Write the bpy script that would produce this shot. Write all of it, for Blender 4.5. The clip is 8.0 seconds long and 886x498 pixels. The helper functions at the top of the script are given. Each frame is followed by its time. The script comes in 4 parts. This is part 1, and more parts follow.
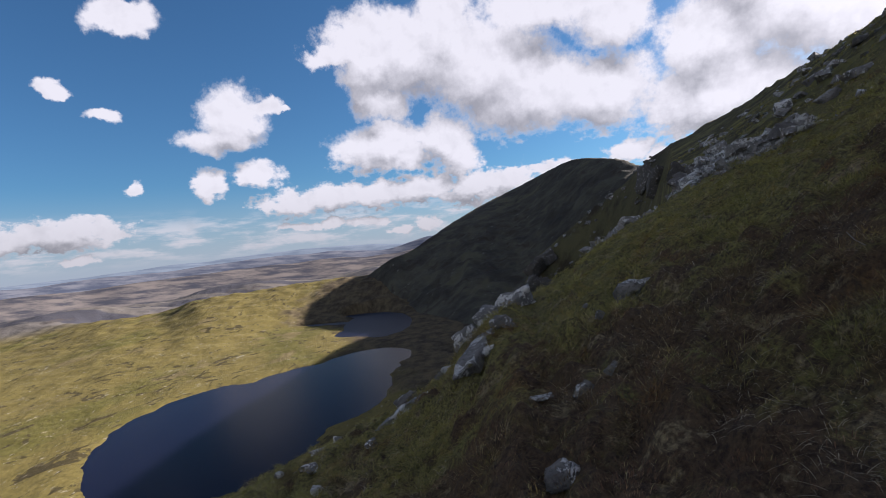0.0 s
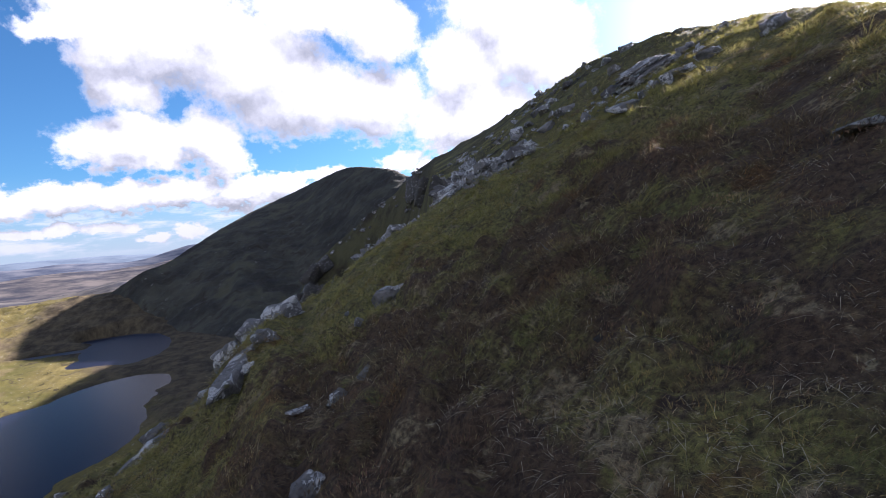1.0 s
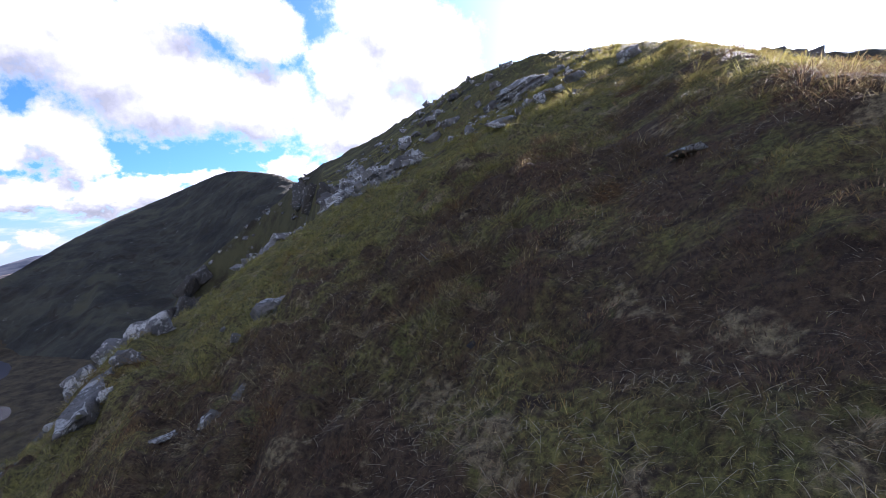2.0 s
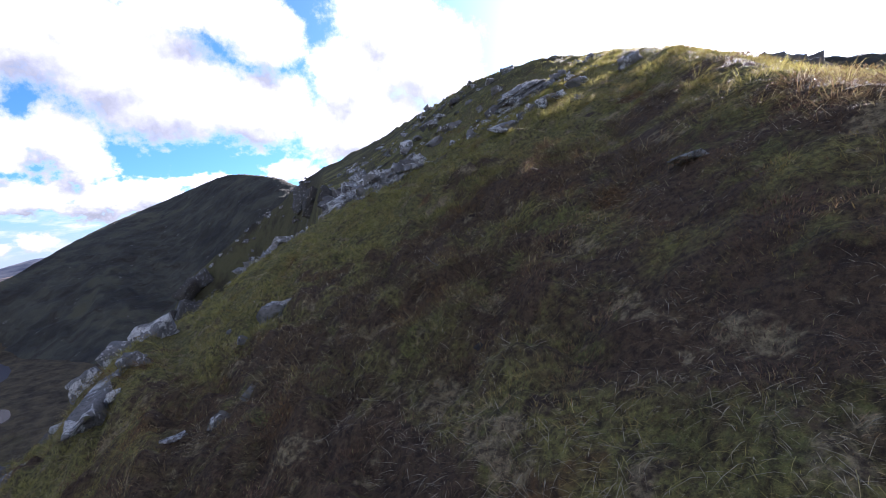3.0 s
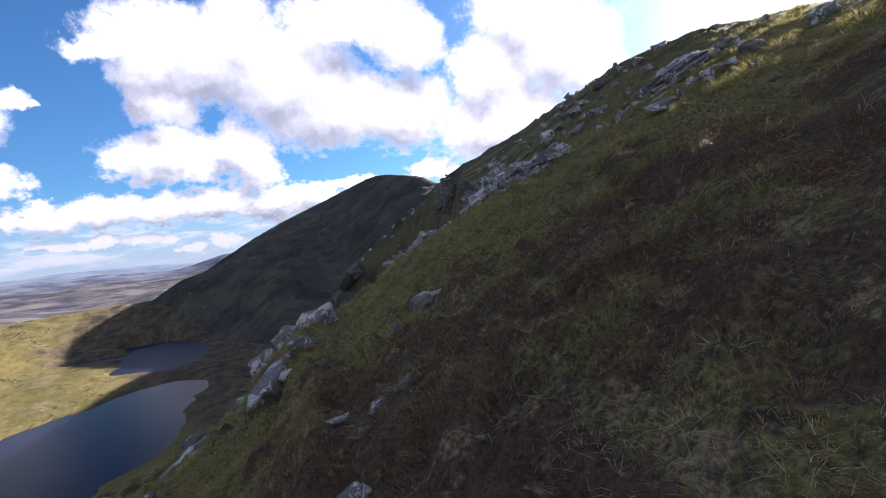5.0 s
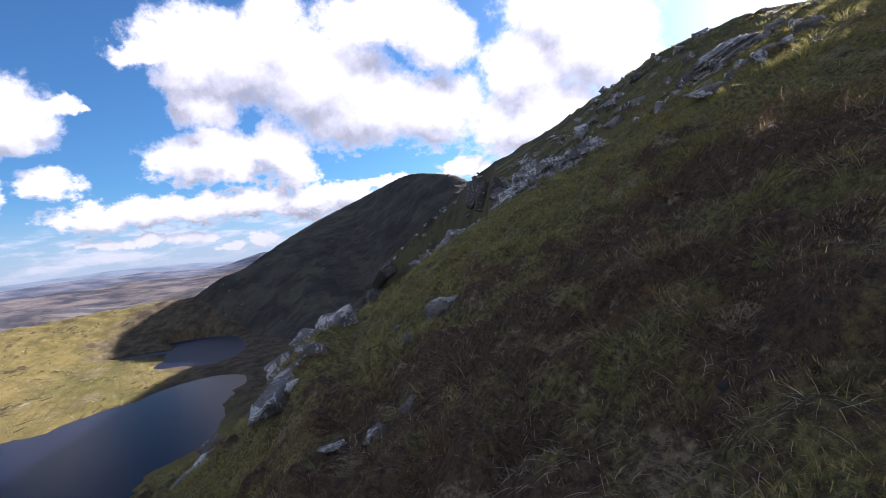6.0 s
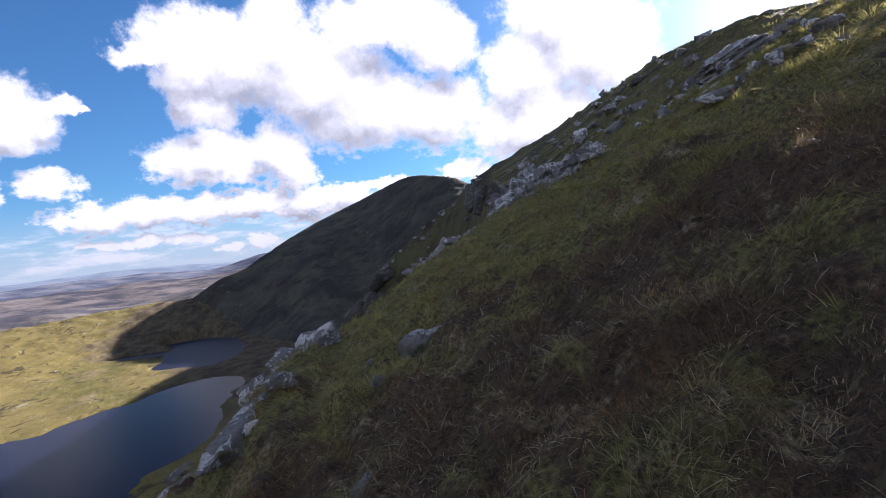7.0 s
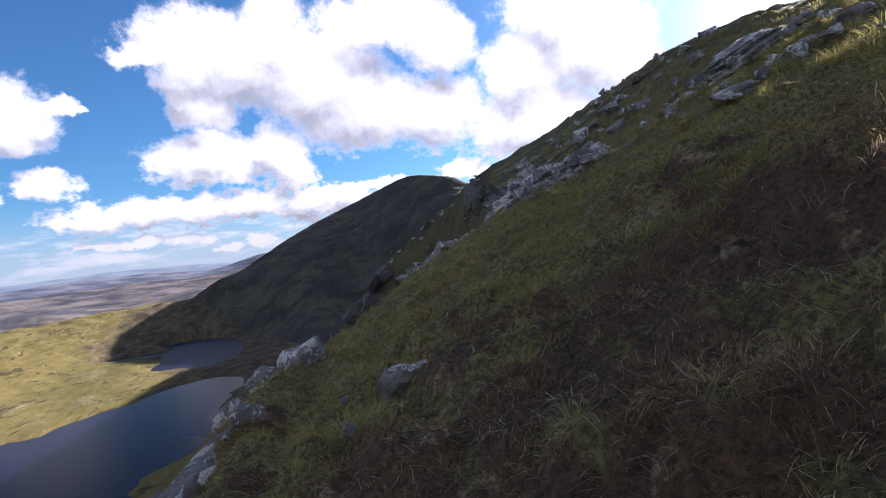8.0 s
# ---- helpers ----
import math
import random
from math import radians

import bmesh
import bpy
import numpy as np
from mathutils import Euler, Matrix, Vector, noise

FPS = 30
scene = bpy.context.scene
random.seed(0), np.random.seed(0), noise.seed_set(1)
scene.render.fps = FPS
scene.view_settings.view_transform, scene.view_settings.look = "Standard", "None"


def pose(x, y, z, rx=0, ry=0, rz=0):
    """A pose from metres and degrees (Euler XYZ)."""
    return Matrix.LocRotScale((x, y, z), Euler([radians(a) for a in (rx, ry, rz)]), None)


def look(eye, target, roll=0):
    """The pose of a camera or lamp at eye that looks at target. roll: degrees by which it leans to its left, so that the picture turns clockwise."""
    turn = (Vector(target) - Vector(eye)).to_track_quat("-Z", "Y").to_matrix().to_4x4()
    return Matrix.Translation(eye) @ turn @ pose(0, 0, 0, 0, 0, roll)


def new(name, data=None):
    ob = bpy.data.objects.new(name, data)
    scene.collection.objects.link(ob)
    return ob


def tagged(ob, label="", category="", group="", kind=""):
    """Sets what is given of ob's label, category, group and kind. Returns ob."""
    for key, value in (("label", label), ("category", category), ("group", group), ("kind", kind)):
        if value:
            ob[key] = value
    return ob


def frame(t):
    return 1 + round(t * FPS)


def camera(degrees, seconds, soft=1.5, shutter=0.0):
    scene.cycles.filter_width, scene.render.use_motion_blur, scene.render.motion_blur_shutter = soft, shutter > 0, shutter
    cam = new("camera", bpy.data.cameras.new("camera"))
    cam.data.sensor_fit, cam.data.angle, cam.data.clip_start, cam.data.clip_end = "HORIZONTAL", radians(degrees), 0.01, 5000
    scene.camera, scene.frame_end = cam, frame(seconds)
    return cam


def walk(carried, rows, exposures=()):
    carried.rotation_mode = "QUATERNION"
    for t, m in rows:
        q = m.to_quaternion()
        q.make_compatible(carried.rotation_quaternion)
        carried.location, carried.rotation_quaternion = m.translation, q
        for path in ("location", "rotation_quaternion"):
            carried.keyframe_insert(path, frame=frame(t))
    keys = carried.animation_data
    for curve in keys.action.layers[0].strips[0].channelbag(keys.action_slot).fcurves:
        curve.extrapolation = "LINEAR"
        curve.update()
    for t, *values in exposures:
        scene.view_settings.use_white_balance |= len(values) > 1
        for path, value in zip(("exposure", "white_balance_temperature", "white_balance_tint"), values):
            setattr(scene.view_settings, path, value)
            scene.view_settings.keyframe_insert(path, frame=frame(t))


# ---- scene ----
# ---- camera and its walk ----
EYE = 1.76
ROWS = [
    (0.0, 0.000, 0.000, 0.000, 89.57, 5.84, -0.24),
    (0.5, 0.081, -0.053, 0.006, 88.36, 5.99, -15.21),
    (1.0, 0.175, -0.102, 0.018, 87.65, 6.45, -25.15),
    (1.5, 0.208, -0.100, 0.003, 87.19, 6.68, -33.53),
    (1.7, 0.229, -0.132, 0.017, 86.82, 6.91, -36.14),
    (2.8, 0.156, -0.207, 0.048, 87.26, 6.25, -38.29),
    (3.0, 0.144, -0.210, 0.048, 87.48, 6.42, -37.43),
    (3.5, 0.120, -0.212, 0.047, 88.04, 6.42, -33.57),
    (4.0, 0.114, -0.190, 0.038, 88.39, 6.59, -27.46),
    (4.5, 0.104, -0.130, 0.013, 89.12, 6.64, -22.90),
    (4.7, 0.106, -0.066, 0.007, 88.85, 6.99, -22.59),
    (6.0, 0.492, 0.506, 0.006, 89.02, 7.35, -18.17),
    (6.5, 0.781, 0.803, 0.099, 88.89, 7.48, -17.29),
    (7.0, 0.909, 1.083, 0.187, 89.25, 7.08, -18.25),
    (7.5, 1.091, 1.359, 0.201, 89.10, 7.43, -19.25),
    (8.0, 1.250, 1.696, 0.334, 89.20, 7.25, -18.34),
]
EXPOSURES = [(0.0, 1.88, 6200, 20), (0.5, 2.15, 6000, 22), (1.0, 2.45, 5850, 24), (1.5, 2.6, 5750, 26), (3.0, 2.7, 5700, 26), (4.5, 2.45, 5800, 25), (6.0, 2.35, 5850, 25), (8.0, 2.35, 5850, 25)]
cam = camera(82.1, 8.0, 0.6)
walk(cam, [(t, pose(x, y, z + EYE, rx, ry, rz)) for t, x, y, z, rx, ry, rz in ROWS], EXPOSURES)

# ---- sun and sky ----
SUN_AZ, SUN_EL = radians(66.5), radians(21.8)
sun_dir = Vector((math.sin(SUN_AZ) * math.cos(SUN_EL), math.cos(SUN_AZ) * math.cos(SUN_EL), math.sin(SUN_EL)))
sun = new("sun", bpy.data.lights.new("sun", "SUN"))
sun.data.energy, sun.data.angle, sun.data.color = 5.0, radians(0.53), (1.0, 0.93, 0.82)
sun.matrix_world = look(sun_dir * 100, (0, 0, 0))


class Nodes:
    """A small helper to wire shader nodes."""

    def __init__(self, tree):
        self.tree = tree
        tree.nodes.clear()

    def add(self, kind, *ins):
        n = self.tree.nodes.new(kind)
        for i, v in enumerate(ins):
            self.put(n.inputs[i], v)
        return n

    def put(self, socket, v):
        if v is None:
            return
        if isinstance(v, bpy.types.NodeSocket):
            self.tree.links.new(v, socket)
        else:
            socket.default_value = v

    def math(self, op, a, b=None, c=None):
        n = self.add("ShaderNodeMath", a, b, c)
        n.operation = op
        return n.outputs[0]

    def vec(self, op, a, b=None, out=0, scale=None):
        n = self.add("ShaderNodeVectorMath", a, b)
        n.operation = op
        self.put(n.inputs[3], scale)
        return n.outputs[out]

    def noise(self, v, scale, detail=4.0, rough=0.55, colour=False, distortion=0.0):
        n = self.add("ShaderNodeTexNoise", v)
        self.put(n.inputs["Scale"], scale)
        self.put(n.inputs["Detail"], detail)
        self.put(n.inputs["Roughness"], rough)
        self.put(n.inputs["Distortion"], distortion)
        return n.outputs[1 if colour else 0]

    def ramp(self, fac, lo, hi, a=0.0, b=1.0):
        n = self.add("ShaderNodeMapRange", fac, lo, hi, a, b)
        n.interpolation_type = "SMOOTHSTEP"
        return n.outputs[0]

    def mix(self, fac, a, b, blend="MIX"):
        n = self.add("ShaderNodeMix")
        n.data_type, n.blend_type = "RGBA", blend
        self.put(n.inputs[0], fac)
        self.put(n.inputs[6], (*a, 1) if isinstance(a, tuple) and len(a) == 3 else a)
        self.put(n.inputs[7], (*b, 1) if isinstance(b, tuple) and len(b) == 3 else b)
        return n.outputs[2]


# cumulus: azimuth, elevation, half width, half height in degrees
CLOUD_BIG = [(-5.1, 22.5, 5.4, 2.9), (0.2, 20.8, 7.4, 4.3), (7.2, 18.7, 7.5, 4.6), (11.6, 15.4, 7.2, 4.0), (18.9, 14.3, 5.3, 3.5), (-9.9, 20.9, 3.1, 1.0), (-4.9, 16.3, 2.9, 1.7), (-6.4, 19.5, 2.6, 3.0), (14.6, 24.1, 7.6, 2.8), (21.1, 21.2, 3.8, 3.0), (2.9, 24.4, 3.3, 3.0)]
CLOUD_SUNWARD = [(33.6, 22.9, 5.4, 3.6), (36.5, 18.6, 6.8, 4.3), (29.4, 16.9, 4.7, 4.0), (30.0, 11.8, 7.7, 3.7), (39.2, 16.4, 4.3, 3.0), (21.6, 8.1, 2.6, 1.2), (24.1, 7.0, 1.6, 0.9)]
CLOUD_BAND = [(-15.2, 6.2, 3.7, 1.4), (-10.7, 6.3, 4.1, 1.4), (-6.1, 6.3, 4.3, 1.5), (-0.9, 6.6, 4.7, 1.7), (4.5, 6.1, 4.5, 1.9), (8.7, 6.7, 2.7, 1.4), (-15.5, 3.7, 1.7, 0.4), (-11.8, 3.7, 2.5, 0.5), (-7.8, 3.5, 2.3, 0.5), (-4.0, 2.3, 1.5, 0.4), (-1.1, 2.6, 1.3, 0.8), (13.0, 7.1, 2.4, 0.8), (-36.6, 4.3, 5.1, 1.3), (-34.8, 4.9, 2.3, 1.0), (-40.5, 3.8, 2.2, 1.0)]
CLOUD_LOOSE = [(-5.7, 11.5, 5.1, 2.6), (-4.3, 13.0, 3.0, 1.6), (1.3, 11.9, 3.4, 2.5), (3.0, 9.8, 2.3, 2.4), (-2.6, 10.1, 2.6, 1.4), (-20.8, 15.5, 3.3, 3.1), (-22.2, 13.2, 3.8, 1.2), (-17.3, 16.5, 1.5, 0.9), (-32.3, 15.1, 1.5, 0.6), (-23.6, 8.9, 1.7, 1.5), (-19.1, 9.4, 2.5, 1.4), (-30.4, 7.9, 0.7, 0.8), (-36.2, 17.4, 0.9, 0.7), (-30.2, 23.5, 2.9, 1.5), (-15.9, 15.9, 0.8, 0.5), (-35.5, 2.0, 1.7, 0.4)]

world = bpy.data.worlds.new("sky")
scene.world = world
world.use_nodes = True
W = Nodes(world.node_tree)
sky = W.add("ShaderNodeTexSky")
sky.sky_type, sky.sun_disc, sky.sun_elevation, sky.sun_rotation = "NISHITA", False, SUN_EL, SUN_AZ
sky.altitude, sky.air_density, sky.dust_density, sky.ozone_density = 400.0, 1.0, 0.6, 2.0
way = W.vec("NORMALIZE", W.add("ShaderNodeTexCoord").outputs["Generated"])
xyz = W.add("ShaderNodeSeparateXYZ", way)
deg = 57.29578
az = W.math("MULTIPLY", W.math("ARCTAN2", xyz.outputs[0], xyz.outputs[1]), deg)
el = W.math("MULTIPLY", W.math("ARCSINE", xyz.outputs[2]), deg)
flat = W.add("ShaderNodeCombineXYZ", az, el, 0.0).outputs[0]
billow = W.vec("SUBTRACT", W.noise(flat, 0.22, 5.0, 0.6, True), (0.5, 0.5, 0.5))
fine = W.noise(flat, 0.55, 9.0, 0.62)


def puffs(at, puff_list, blend=0.18):
    """How deep a direction lies inside the given cloud puffs: 1 in a middle, 0 on the rim."""
    least = None
    for a, e, ra, re in puff_list:
        q = W.vec("LENGTH", W.vec("MULTIPLY", W.vec("SUBTRACT", at, (a, e, 0.0)), (1 / ra, 1 / re, 0.0)), out=1)
        least = q if least is None else W.math("SMOOTH_MIN", least, q, blend)
    return W.math("SUBTRACT", 1.0, least)


ALL_PUFFS = CLOUD_BIG + CLOUD_SUNWARD + CLOUD_BAND + CLOUD_LOOSE
warp_size = W.add("ShaderNodeMapRange", el, 0.0, 18.0, 1.2, 4.6).outputs[0]
warped = W.vec("ADD", flat, W.vec("SCALE", billow, scale=warp_size))
wisps = W.noise(flat, 2.2, 4.0, 0.6)
knots = W.math("MULTIPLY", W.math("SUBTRACT", W.noise(W.vec("MULTIPLY", flat, (0.8, 1.2, 1.0)), 0.9, 6.0, 0.55), 0.5), W.ramp(el, 15.0, 5.0, 0.0, 2.4))
rough_edge = W.math("ADD", W.math("MULTIPLY", W.math("SUBTRACT", fine, 0.5), 0.72), W.math("MULTIPLY", W.math("SUBTRACT", wisps, 0.5), 0.14))
depth = W.math("ADD", puffs(warped, ALL_PUFFS), W.math("ADD", rough_edge, knots))
# the same kind of cloud goes on round the rest of the sky
behind = W.ramp(W.math("ABSOLUTE", W.math("SUBTRACT", az, 15.0)), 60.0, 80.0)
elsewhere = W.math("MULTIPLY", W.math("SUBTRACT", W.noise(way, 3.0, 5.0, 0.55), 0.52), 3.0)
depth = W.math("MAXIMUM", depth, W.math("SUBTRACT", W.math("MULTIPLY", elsewhere, behind), W.math("MULTIPLY", W.math("SUBTRACT", 1.0, behind), 1.0)))
# thin broken layers low over the horizon
streak = W.noise(W.vec("MULTIPLY", flat, (0.16, 0.75, 1.0)), 1.0, 6.0, 0.6)
low_band = W.math("MULTIPLY", W.ramp(el, 0.6, 2.2), W.ramp(el, 6.5, 3.5))
low_cloud = W.math("MULTIPLY", W.ramp(streak, 0.44, 0.62), low_band)
cover = W.math("MAXIMUM", W.ramp(depth, -0.28, 0.20), W.math("MULTIPLY", low_cloud, 0.8))
lift = W.add("ShaderNodeMapRange", el, 0.0, 18.0, 0.7, 4.2).outputs[0]
shifted = W.vec("ADD", warped, W.add("ShaderNodeCombineXYZ", 1.2, lift, 0.0).outputs[0])
thick = W.math("ADD", puffs(shifted, ALL_PUFFS, 0.9), W.math("MULTIPLY", W.math("SUBTRACT", W.noise(flat, 0.16, 6.0, 0.6), 0.5), 0.6))
shade = W.math("MULTIPLY", W.ramp(W.math("SUBTRACT", thick, W.math("MULTIPLY", depth, 0.75)), -0.36, 0.92), W.ramp(depth, -0.3, 0.15))
# billows: the side away from the sun is a little darker
swirl = W.vec("ADD", flat, W.vec("SCALE", billow, scale=1.5))
sunward = W.vec("ADD", swirl, (0.55, 0.75, 0.0))
relief = W.math("SUBTRACT", W.noise(sunward, 0.34, 5.0, 0.55), W.noise(swirl, 0.34, 5.0, 0.55))
shade = W.math("ADD", shade, W.math("MULTIPLY", relief, 0.75))
shade = W.math("MINIMUM", W.math("MAXIMUM", shade, 0.0), 1.0)
toward = W.vec("DOT_PRODUCT", way, (math.sin(SUN_AZ) * 0.961, math.cos(SUN_AZ) * 0.961, 0.276), out=1)
near_sun = W.math("POWER", W.math("MAXIMUM", toward, 0.0), 9.0)
cloud_grey = W.mix(near_sun, (0.100, 0.102, 0.108), (0.175, 0.175, 0.178))
cloud_white = W.mix(near_sun, (0.235, 0.236, 0.240), (0.32, 0.317, 0.315))
cloud = W.mix(shade, cloud_white, cloud_grey)
cloud = W.vec("SCALE", cloud, scale=W.ramp(el, 0.0, 10.0, 0.7, 1.0))
blue = W.vec("MULTIPLY", sky.outputs[0], (0.0134, 0.0236, 0.0290))
haze = W.ramp(el, 9.0, -1.0, 0.0, 0.85)
blue = W.mix(haze, blue, (0.112, 0.127, 0.150))
facing = W.math("MAXIMUM", toward, 0.0)
glow = W.math("ADD", W.math("MULTIPLY", W.math("POWER", facing, 40.0), 0.3), W.math("MULTIPLY", W.math("POWER", facing, 600.0), 4.0))
glow = W.math("ADD", glow, W.math("MULTIPLY", W.math("POWER", facing, 10.0), 0.13))
blue = W.mix(1.0, blue, W.add("ShaderNodeCombineXYZ", glow, W.math("MULTIPLY", glow, 0.97), W.math("MULTIPLY", glow, 0.9)).outputs[0], "ADD")
seen = W.mix(W.math("MULTIPLY", cover, 0.97), blue, cloud)
W.add("ShaderNodeOutputWorld", W.add("ShaderNodeBackground", seen, 1.0).outputs[0])

# ---- materials ----
def material(name):
    m = bpy.data.materials.new(name)
    m.use_nodes = True
    return m, Nodes(m.node_tree)


def finish(n, colour, rough=0.9, bump=None, strength=0.4, distance=0.02, specular=0.25, translucent=0.0):
    s = n.add("ShaderNodeBsdfPrincipled")
    n.put(s.inputs["Base Color"], colour)
    n.put(s.inputs["Roughness"], rough)
    n.put(s.inputs["Specular IOR Level"], specular)
    if bump is not None:
        b = n.add("ShaderNodeBump")
        n.put(b.inputs["Height"], bump)
        n.put(b.inputs["Strength"], strength)
        n.put(b.inputs["Distance"], distance)
        n.put(s.inputs["Normal"], b.outputs[0])
    shader = s.outputs[0]
    if translucent:
        t = n.add("ShaderNodeBsdfTranslucent", colour)
        shader = n.add("ShaderNodeMixShader", translucent, s.outputs[0], t.outputs[0]).outputs[0]
    n.add("ShaderNodeOutputMaterial", shader)


def place_of(n):
    return n.add("ShaderNodeNewGeometry").outputs["Position"]


def heath_colours(n, p, dull):
    """The patchwork of a moor: brown heath, olive grass, mossy green and pale bent."""
    # heather has taken over the ground about the path
    near = n.vec("LENGTH", n.vec("MULTIPLY", n.vec("SUBTRACT", p, (2.0, 1.6, 0.0)), (1.0, 1.0, 0.0)), out=1)
    near = n.ramp(near, 6.0, 2.0, 0.0, 0.19)
    below = n.vec("LENGTH", n.vec("MULTIPLY", n.vec("SUBTRACT", p, (-1.6, 6.5, 0.0)), (1.0, 1.0, 0.0)), out=1)
    near = n.math("MAXIMUM", near, n.ramp(below, 6.0, 2.0, 0.0, 0.04))
    c = n.mix(n.ramp(n.math("ADD", n.noise(p, 0.9, 5.0, 0.65), near), 0.555, 0.68), (0.262, 0.240, 0.080), (0.140, 0.098, 0.058))
    c = n.mix(n.ramp(n.noise(n.vec("ADD", p, (7.0, 3.0, 1.0)), 1.6, 5.0, 0.65), 0.55, 0.65), c, (0.200, 0.192, 0.066))
    c = n.mix(n.ramp(n.noise(n.vec("ADD", p, (2.0, 9.0, 5.0)), 2.6, 5.0, 0.65), 0.57, 0.66), c, (0.37, 0.30, 0.17))
    c = n.mix(n.ramp(n.noise(n.vec("ADD", p, (5.0, 4.0, 2.0)), 1.1, 5.0, 0.65), 0.58, 0.68), c, (0.190, 0.115, 0.050))
    c = n.mix(n.ramp(n.noise(n.vec("ADD", p, (4.0, 1.0, 8.0)), 3.0, 5.0, 0.65), 0.59, 0.68), c, (0.090, 0.066, 0.044))
    return n.mix(dull, c, (0.045, 0.031, 0.025))


def make_hill_turf():
    m, n = material("hill_turf")
    p = place_of(n)
    c = heath_colours(n, p, n.ramp(n.noise(p, 22.0, 5.0, 0.75), 0.3, 0.68, 0.0, 0.9))
    away = n.vec("LENGTH", n.vec("MULTIPLY", p, (1.0, 1.0, 0.0)), out=1)
    upland = n.mix(n.ramp(n.noise(p, 0.35, 7.0, 0.7), 0.38, 0.62), (0.150, 0.140, 0.052), (0.058, 0.052, 0.028))
    upland = n.mix(n.ramp(n.noise(p, 1.1, 7.0, 0.72), 0.52, 0.64), upland, (0.040, 0.030, 0.020))
    upland = n.mix(n.ramp(n.noise(n.vec("ADD", p, (3.0, 8.0, 1.0)), 0.7, 7.0, 0.75), 0.62, 0.68), upland, (0.16, 0.155, 0.14))
    heights = n.mix(n.ramp(n.noise(p, 0.07, 7.0, 0.7), 0.40, 0.60), (0.036, 0.030, 0.020), (0.082, 0.076, 0.036))
    heights = n.mix(n.ramp(n.noise(p, 0.3, 7.0, 0.75), 0.60, 0.66), heights, (0.11, 0.105, 0.095))
    upland = n.mix(n.ramp(away, 55.0, 95.0), upland, heights)
    c = n.mix(n.ramp(away, 18.0, 27.0), c, upland)
    rough = n.math("ADD", n.noise(p, 35.0, 5.0, 0.7), n.math("MULTIPLY", n.noise(p, 1.6, 7.0, 0.75), 6.0))
    finish(n, c, 0.95, rough, 1.0, 0.06, 0.1)
    return m


def make_blades(name, tint, share, straw, translucent=0.35):
    """Leaves take the moor's patchwork colours, each a little off its neighbours, with some dead ones."""
    m, n = material(name)
    g = n.add("ShaderNodeNewGeometry")
    r = g.outputs["Random Per Island"]
    c = heath_colours(n, g.outputs["Position"], 0.0)
    c = n.mix(1.0, c, n.mix(n.math("FRACT", n.math("MULTIPLY", r, 37.0)), (0.42 * tint[0], 0.42 * tint[1], 0.42 * tint[2]), tint), "MULTIPLY")
    c = n.mix(n.ramp(r, 1.0 - share, 1.0 - share + 0.01), c, straw)
    finish(n, c, 0.7, specular=0.15, translucent=translucent)
    return m


def make_rock(name, grey, warm, lichen_share, lichen=(0.58, 0.575, 0.55)):
    """Weathered quartzite: mottled blue-grey, dark seams, crisp white lichen blotches with black rims, and a little moss."""
    m, n = material(name)
    p = place_of(n)
    tone = n.add("ShaderNodeObjectInfo").outputs["Random"]
    c = n.mix(n.ramp(n.noise(p, 5.0, 7.0, 0.72), 0.3, 0.7), grey, warm)
    c = n.mix(n.math("MULTIPLY", tone, 0.35), c, (0.10, 0.098, 0.095))
    c = n.mix(n.ramp(n.noise(p, 30.0, 6.0, 0.75), 0.50, 0.70), c, (0.055, 0.052, 0.050))
    # lichen comes in colonies, each made of small blotches
    colony = n.ramp(n.noise(n.vec("ADD", p, (3.0, 1.0, 6.0)), 2.2, 3.0), 0.35, 0.65, -0.1, 0.1)
    spot = n.math("ADD", n.noise(p, 9.0, 6.0, 0.72, distortion=0.8), n.math("MULTIPLY", tone, 0.05))
    spot = n.math("ADD", spot, colony)
    c = n.mix(n.ramp(spot, 0.565 - lichen_share, 0.585 - lichen_share), c, (0.045, 0.043, 0.042))
    c = n.mix(n.ramp(spot, 0.59 - lichen_share, 0.605 - lichen_share), c, n.mix(n.ramp(n.noise(p, 55.0, 5.0, 0.7), 0.35, 0.65), lichen, (0.25, 0.25, 0.235)))
    c = n.mix(n.ramp(n.noise(p, 3.3, 5.0), 0.60, 0.68), c, (0.075, 0.068, 0.03))
    h = n.math("ADD", n.noise(p, 9.0, 7.0, 0.7), n.math("MULTIPLY", n.noise(p, 45.0, 5.0, 0.7), 0.4))
    finish(n, c, 0.88, h, 1.0, 0.07, 0.25)
    return m


